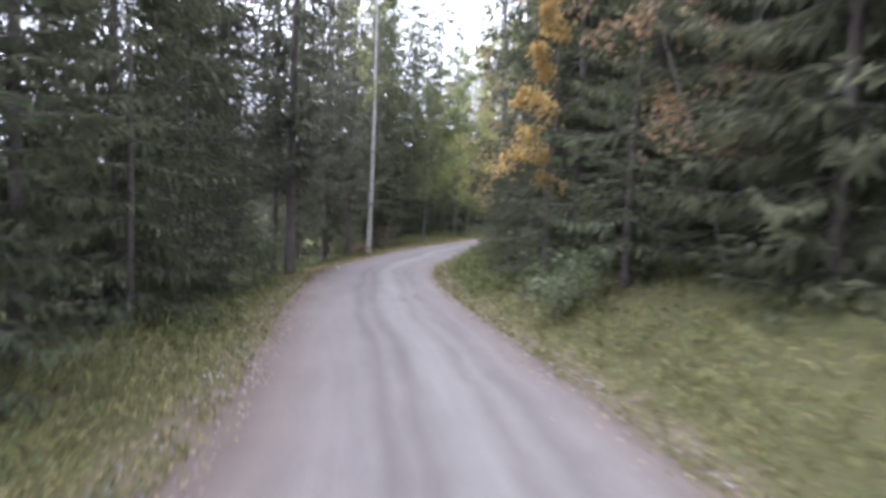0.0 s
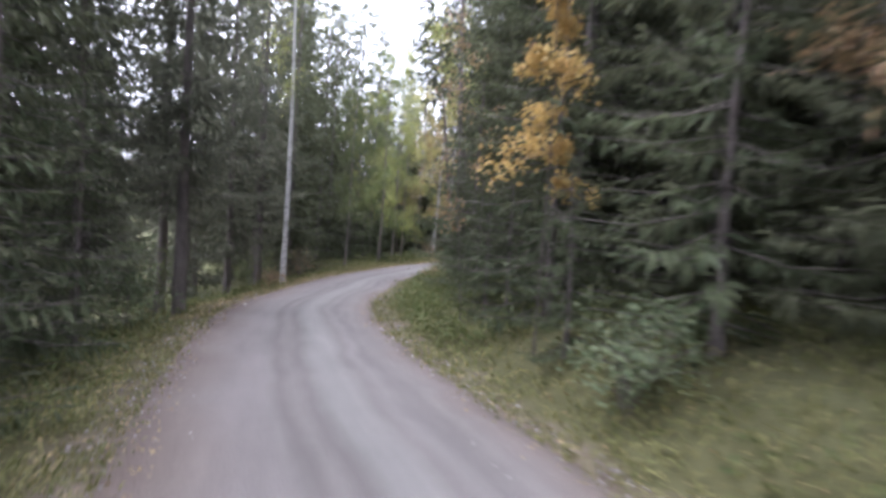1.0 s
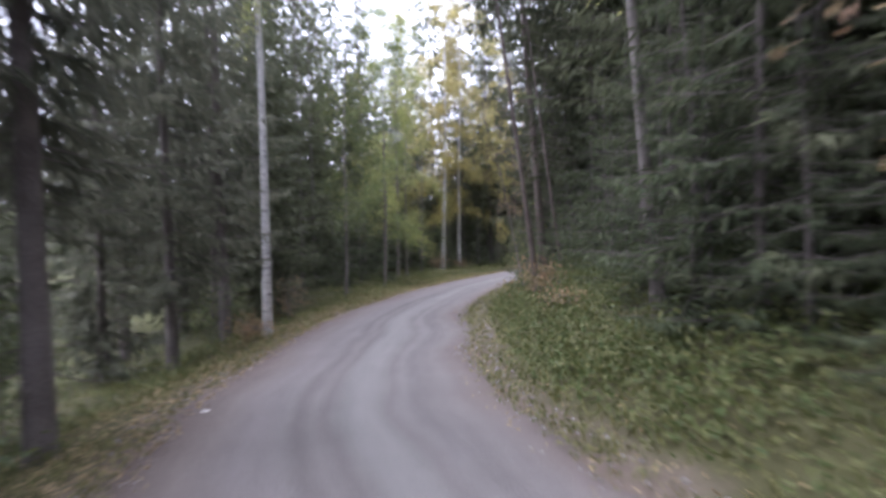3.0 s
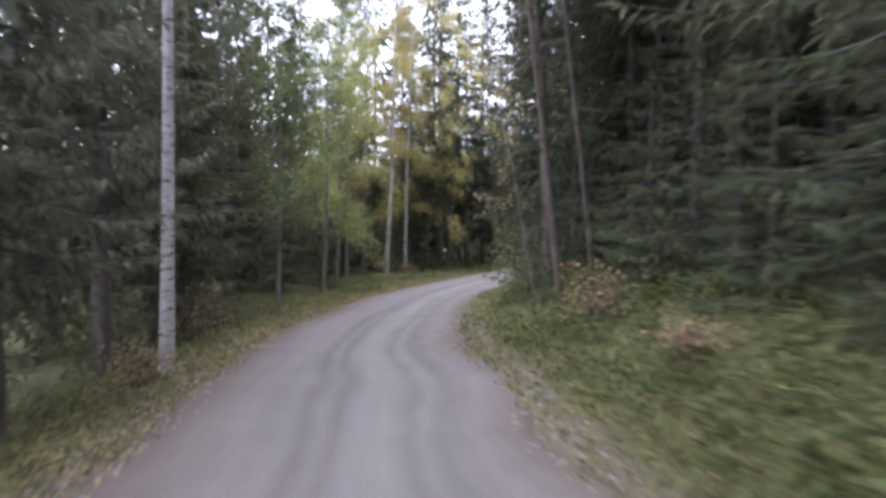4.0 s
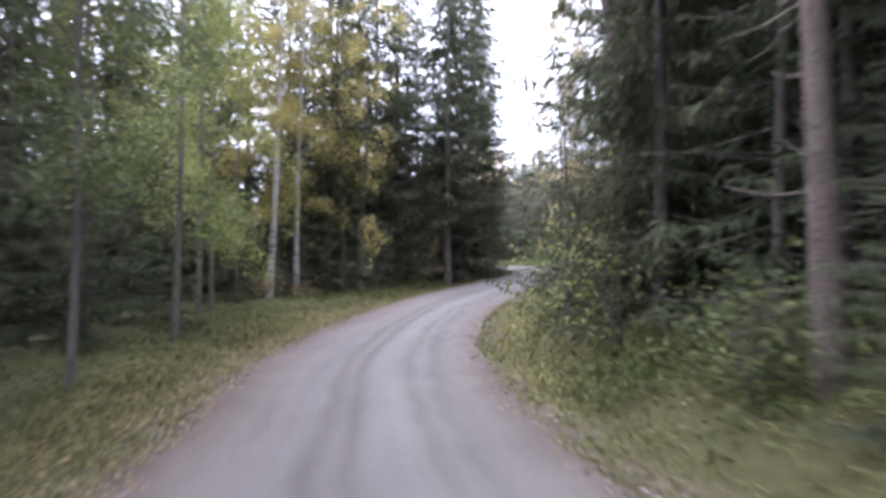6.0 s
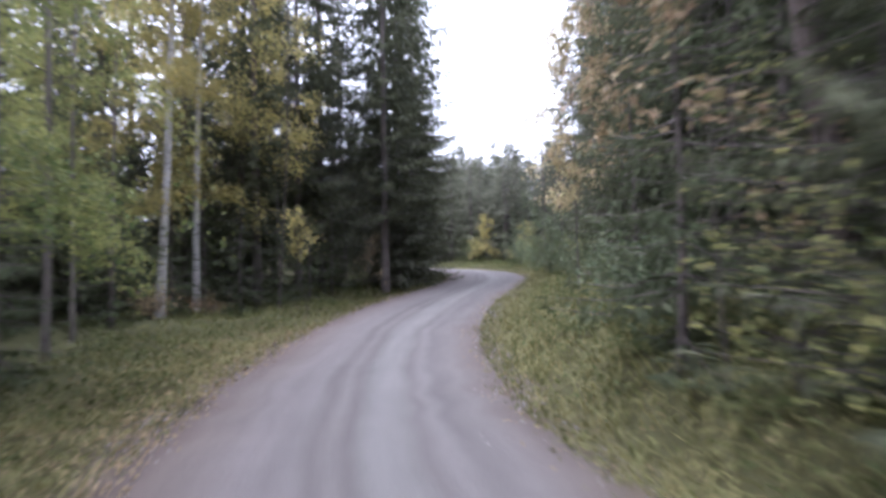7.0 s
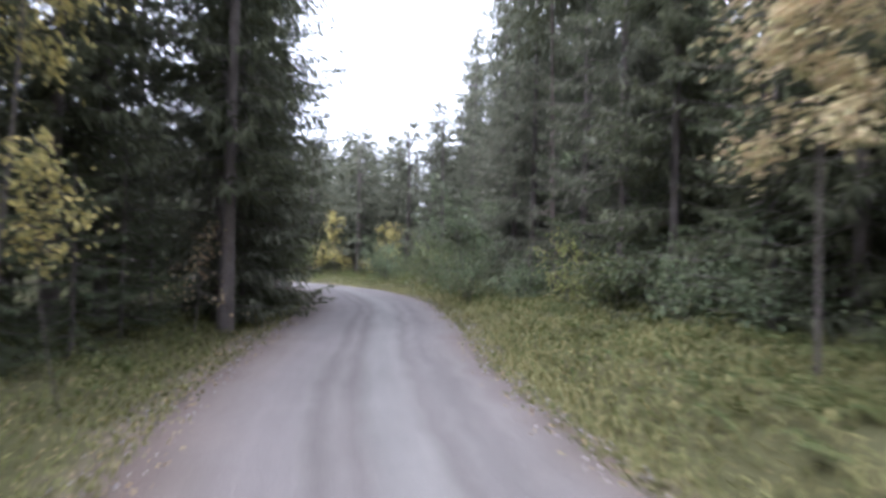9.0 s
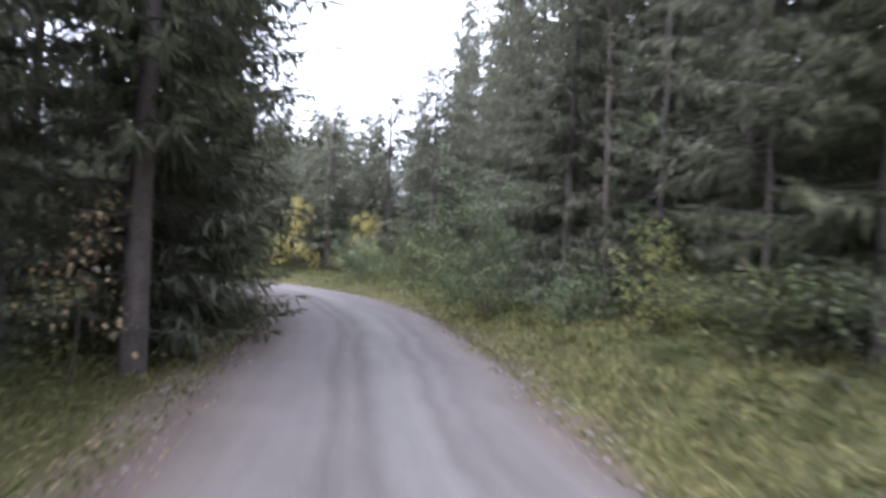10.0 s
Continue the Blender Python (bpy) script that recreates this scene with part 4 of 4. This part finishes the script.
def grass():
    xy, e, r = scatter(130000, -0.1, 3.0, 31, power=1.35)
    keep = wave(xy, 2.2, 44) + r.uniform(-1, 1, len(xy)) * 0.9 > -0.45 + 0.35 * (e > 1.8)
    xy, e = xy[keep], e[keep]
    i, d = lane(xy)
    mossy = (d > 0) & (e > 0.55) & (LINE[i, 1] > 13) & (LINE[i, 1] < 32)
    ditch = (d > 0) & (np.abs(e - 0.5) < 0.16) & (LINE[i, 1] > 32) & (LINE[i, 1] < 46)
    keep = ~(mossy | ditch) | (r.rand(len(xy)) < 0.5)
    xy, e = xy[keep], e[keep]
    xy2, e2, _ = scatter(9000, -0.3, 0.12, 36, power=0.6)
    xy, e = np.vstack([xy, xy2]), np.r_[e, e2]
    base = np.c_[xy, height(xy) - 0.01]
    way = r.normal(0, 0.55, (len(xy), 3)) * [1, 1, 0.2] + [0, 0, 0.8]
    ln = r.uniform(0.10, 0.30, len(xy)) * np.interp(e, [0, 0.4, 1.2], [0.45, 0.8, 1.25])
    v, f = kites(base, way, ln, 0.010 + 0.012 * r.rand(len(xy)), r, 0.35)
    return tagged(new("verge_grass", mesh_of("verge_grass", v, f, [M_GRASS])), "short green and straw-coloured grass on both verges", "grass", kind="stuff")


def straw():
    """Bleached tufts among the grass of the bank and the open verges."""
    xy, e, r = scatter(13500, 0.1, 2.4, 40, 32, 56, sides=(1,), power=1.1)
    xy2, e2, _ = scatter(3600, 0.05, 1.4, 41, 32, 41, sides=(-1,))
    xy3, e3, _ = scatter(3400, 0.2, 2.2, 42, -3, 14)
    xy, e = np.vstack([xy, xy2, xy3]), np.r_[e, e2, e3]
    keep = wave(xy, 1.5, 46) + r.uniform(-1, 1, len(xy)) * 0.5 > 0.0
    xy, e = xy[keep], e[keep]
    base = np.c_[xy, height(xy) - 0.01]
    way = r.normal(0, 0.7, (len(xy), 3)) * [1, 1, 0.2] + [0, 0, 0.7]
    v, f = kites(base, way, r.uniform(0.15, 0.40, len(xy)), 0.010 + 0.010 * r.rand(len(xy)), r, 0.5)
    return tagged(new("dry_grass", mesh_of("dry_grass", v, f, [M_STRAW])), "bleached dry grass on the bank and verges", "grass", kind="stuff")


def herbs():
    xy, e, r = scatter(19000, 0.7, 5.5, 32, power=1.2)
    xy2, e2, _ = scatter(9000, 0.5, 3.0, 39, sides=(1,))
    xy3, e3, _ = scatter(4500, 0.4, 2.8, 43, 13, 33, sides=(1,))
    xy = np.vstack([xy, xy2])
    xy = xy[(xy[:, 1] > 12) & (xy[:, 1] < 32) | (lane(xy)[1] < 0) | (r.rand(len(xy)) < 0.4)]
    xy = np.vstack([xy, xy3])
    keep = wave(xy, 2.2, 45) * 1.3 + r.uniform(-1, 1, len(xy)) > 0.15
    xy = xy[keep]
    n = 7
    c = np.repeat(np.c_[xy, height(xy)], n, 0)
    c += np.abs(r.normal(0, 1, c.shape)) * [0, 0, 0.14] + r.normal(0, 0.13, c.shape) * [1, 1, 0]
    way = r.normal(0, 0.8, c.shape) + [0, 0, 0.3]
    v, f = kites(c, way, r.uniform(0.04, 0.11, len(c)), r.uniform(0.02, 0.045, len(c)), r, 0.2)
    return tagged(new("undergrowth", mesh_of("undergrowth", v, f, [M_HERB])), "low green berry plants and ferns on the banks", "undergrowth", kind="stuff")


def litter():
    xy, e, r = scatter(30000, -0.4, 2.6, 33, power=0.9)
    xy2, e2, _ = scatter(10000, -0.3, 1.5, 38, 18, 42, sides=(-1,))
    xy, e = np.vstack([xy, xy2]), np.r_[e, e2]
    keep = (lane(xy)[1] < 0) | (r.rand(len(xy)) < 0.45)
    xy, e = xy[keep], e[keep]
    base = np.c_[xy, height(xy) + 0.015 + 0.05 * r.rand(len(xy)) * (e > 0.1) + 0.02 * (e < 0.1)]
    way = r.normal(0, 1, (len(xy), 3)) * [1, 1, 0.15]
    v, f = kites(base, way, r.uniform(0.025, 0.055, len(xy)), r.uniform(0.015, 0.036, len(xy)), r, 0.02)
    return tagged(new("fallen_leaves", mesh_of("fallen_leaves", v, f, [M_LITTER])), "fallen yellow and brown leaves along the verges", "leaves", kind="stuff")


def gravel():
    xy, e, r = scatter(5000, -0.65, 0.25, 34)
    z = height(xy) + 0.012
    s = r.uniform(0.008, 0.024, len(xy))
    octa = np.array([(1, 0, 0), (-1, 0, 0), (0, 1, 0), (0, -1, 0), (0, 0, 0.8), (0, 0, -0.8)], float)
    v = (octa[None] * r.uniform(0.7, 1.3, (len(xy), 6, 1)) * s[:, None, None] + np.c_[xy, z][:, None]).reshape(-1, 3)
    f = np.array([(0, 2, 4), (2, 1, 4), (1, 3, 4), (3, 0, 4), (2, 0, 5), (1, 2, 5), (3, 1, 5), (0, 3, 5)])
    f = (np.arange(len(xy))[:, None, None] * 6 + f[None]).reshape(-1, 3)
    return tagged(new("gravel", mesh_of("gravel", v, f, [M_STONE])), "loose gravel stones along the road edges", "gravel", kind="stuff")


def ferns():
    """Arching fronds in tufts on the bank."""
    xy, e, r = scatter(420, 0.9, 3.2, 37, 14, 62, sides=(1,))
    out_v, out_f, n = [], [], 0
    for (x, y), z in zip(xy, height(xy)):
        for k in range(6):
            az, ln = r.uniform(0, 6.283), r.uniform(0.25, 0.5)
            o = np.array([np.cos(az), np.sin(az), 0])
            t = np.linspace(0.15, 1, 7)
            c = np.array([x, y, z]) + o * (ln * t)[:, None] + np.array([0, 0, 1]) * (ln * (1.1 * t - 0.9 * t ** 2))[:, None]
            side = np.array([-o[1], o[0], 0])
            for sg in (-1, 1):
                v, f = kites(c, o * 0.5 + sg * side + np.zeros((7, 3)), 0.12 * (1.1 - t), 0.03, r, 0.25)
                out_v.append(v)
                out_f.append(f + n)
                n += len(v)
    me = mesh_of("ferns", np.vstack(out_v), np.vstack(out_f), [M_HERB])
    return tagged(new("ferns", me), "green and yellowing fern tufts on the bank", "fern", kind="stuff")


def bank_grass():
    """Tall arching grass on the open bank."""
    xy, e, r = scatter(14000, 0.25, 2.8, 47, 32, 52, sides=(1,), power=1.1)
    keep = wave(xy, 1.2, 48) + r.uniform(-1, 1, len(xy)) * 0.6 > -0.1
    xy = xy[keep]
    base = np.c_[xy, height(xy) - 0.01]
    way = r.normal(0, 0.55, (len(xy), 3)) * [1, 1, 0.2] + [-0.1, -0.1, 0.9]
    v, f = kites(base, way, r.uniform(0.25, 0.6, len(xy)), 0.010 + 0.010 * r.rand(len(xy)), r, 0.55)
    which = (r.rand(len(f)) < 0.45).astype(int)
    return tagged(new("bank_grass", mesh_of("bank_grass", v, f, [M_GRASS, M_STRAW], which)), "tall arching green and pale grass on the bank", "grass", kind="stuff")


bank_grass()
ferns()
grass()
straw()
herbs()
litter()
gravel()


def stone(x, y, size, seed):
    """A rounded, uneven stone lying on the road."""
    r = np.random.RandomState(seed)
    bm = bmesh.new()
    bmesh.ops.create_icosphere(bm, subdivisions=2, radius=size)
    for v in bm.verts:
        v.co *= r.uniform(0.9, 1.1)
        v.co.z *= 0.55
    me = bpy.data.meshes.new("stone")
    bm.to_mesh(me)
    bm.free()
    me.materials.append(M_PALE_STONE)
    ob = tagged(new("stone", me), "small pale stone lying at the road edge", "stone")
    ob.matrix_basis = pose(x, y, gz(x, y) + size * 0.3, 0, 0, r.uniform(0, 360))
    return ob


M_PALE_STONE = material("pale_stone", (0.5, 0.48, 0.46), 0.85, 0.25, 8, 50, 0.3, 0.0, (0.6, 0.58, 0.55))
stone(-2.85, 20.1, 0.05, 3)
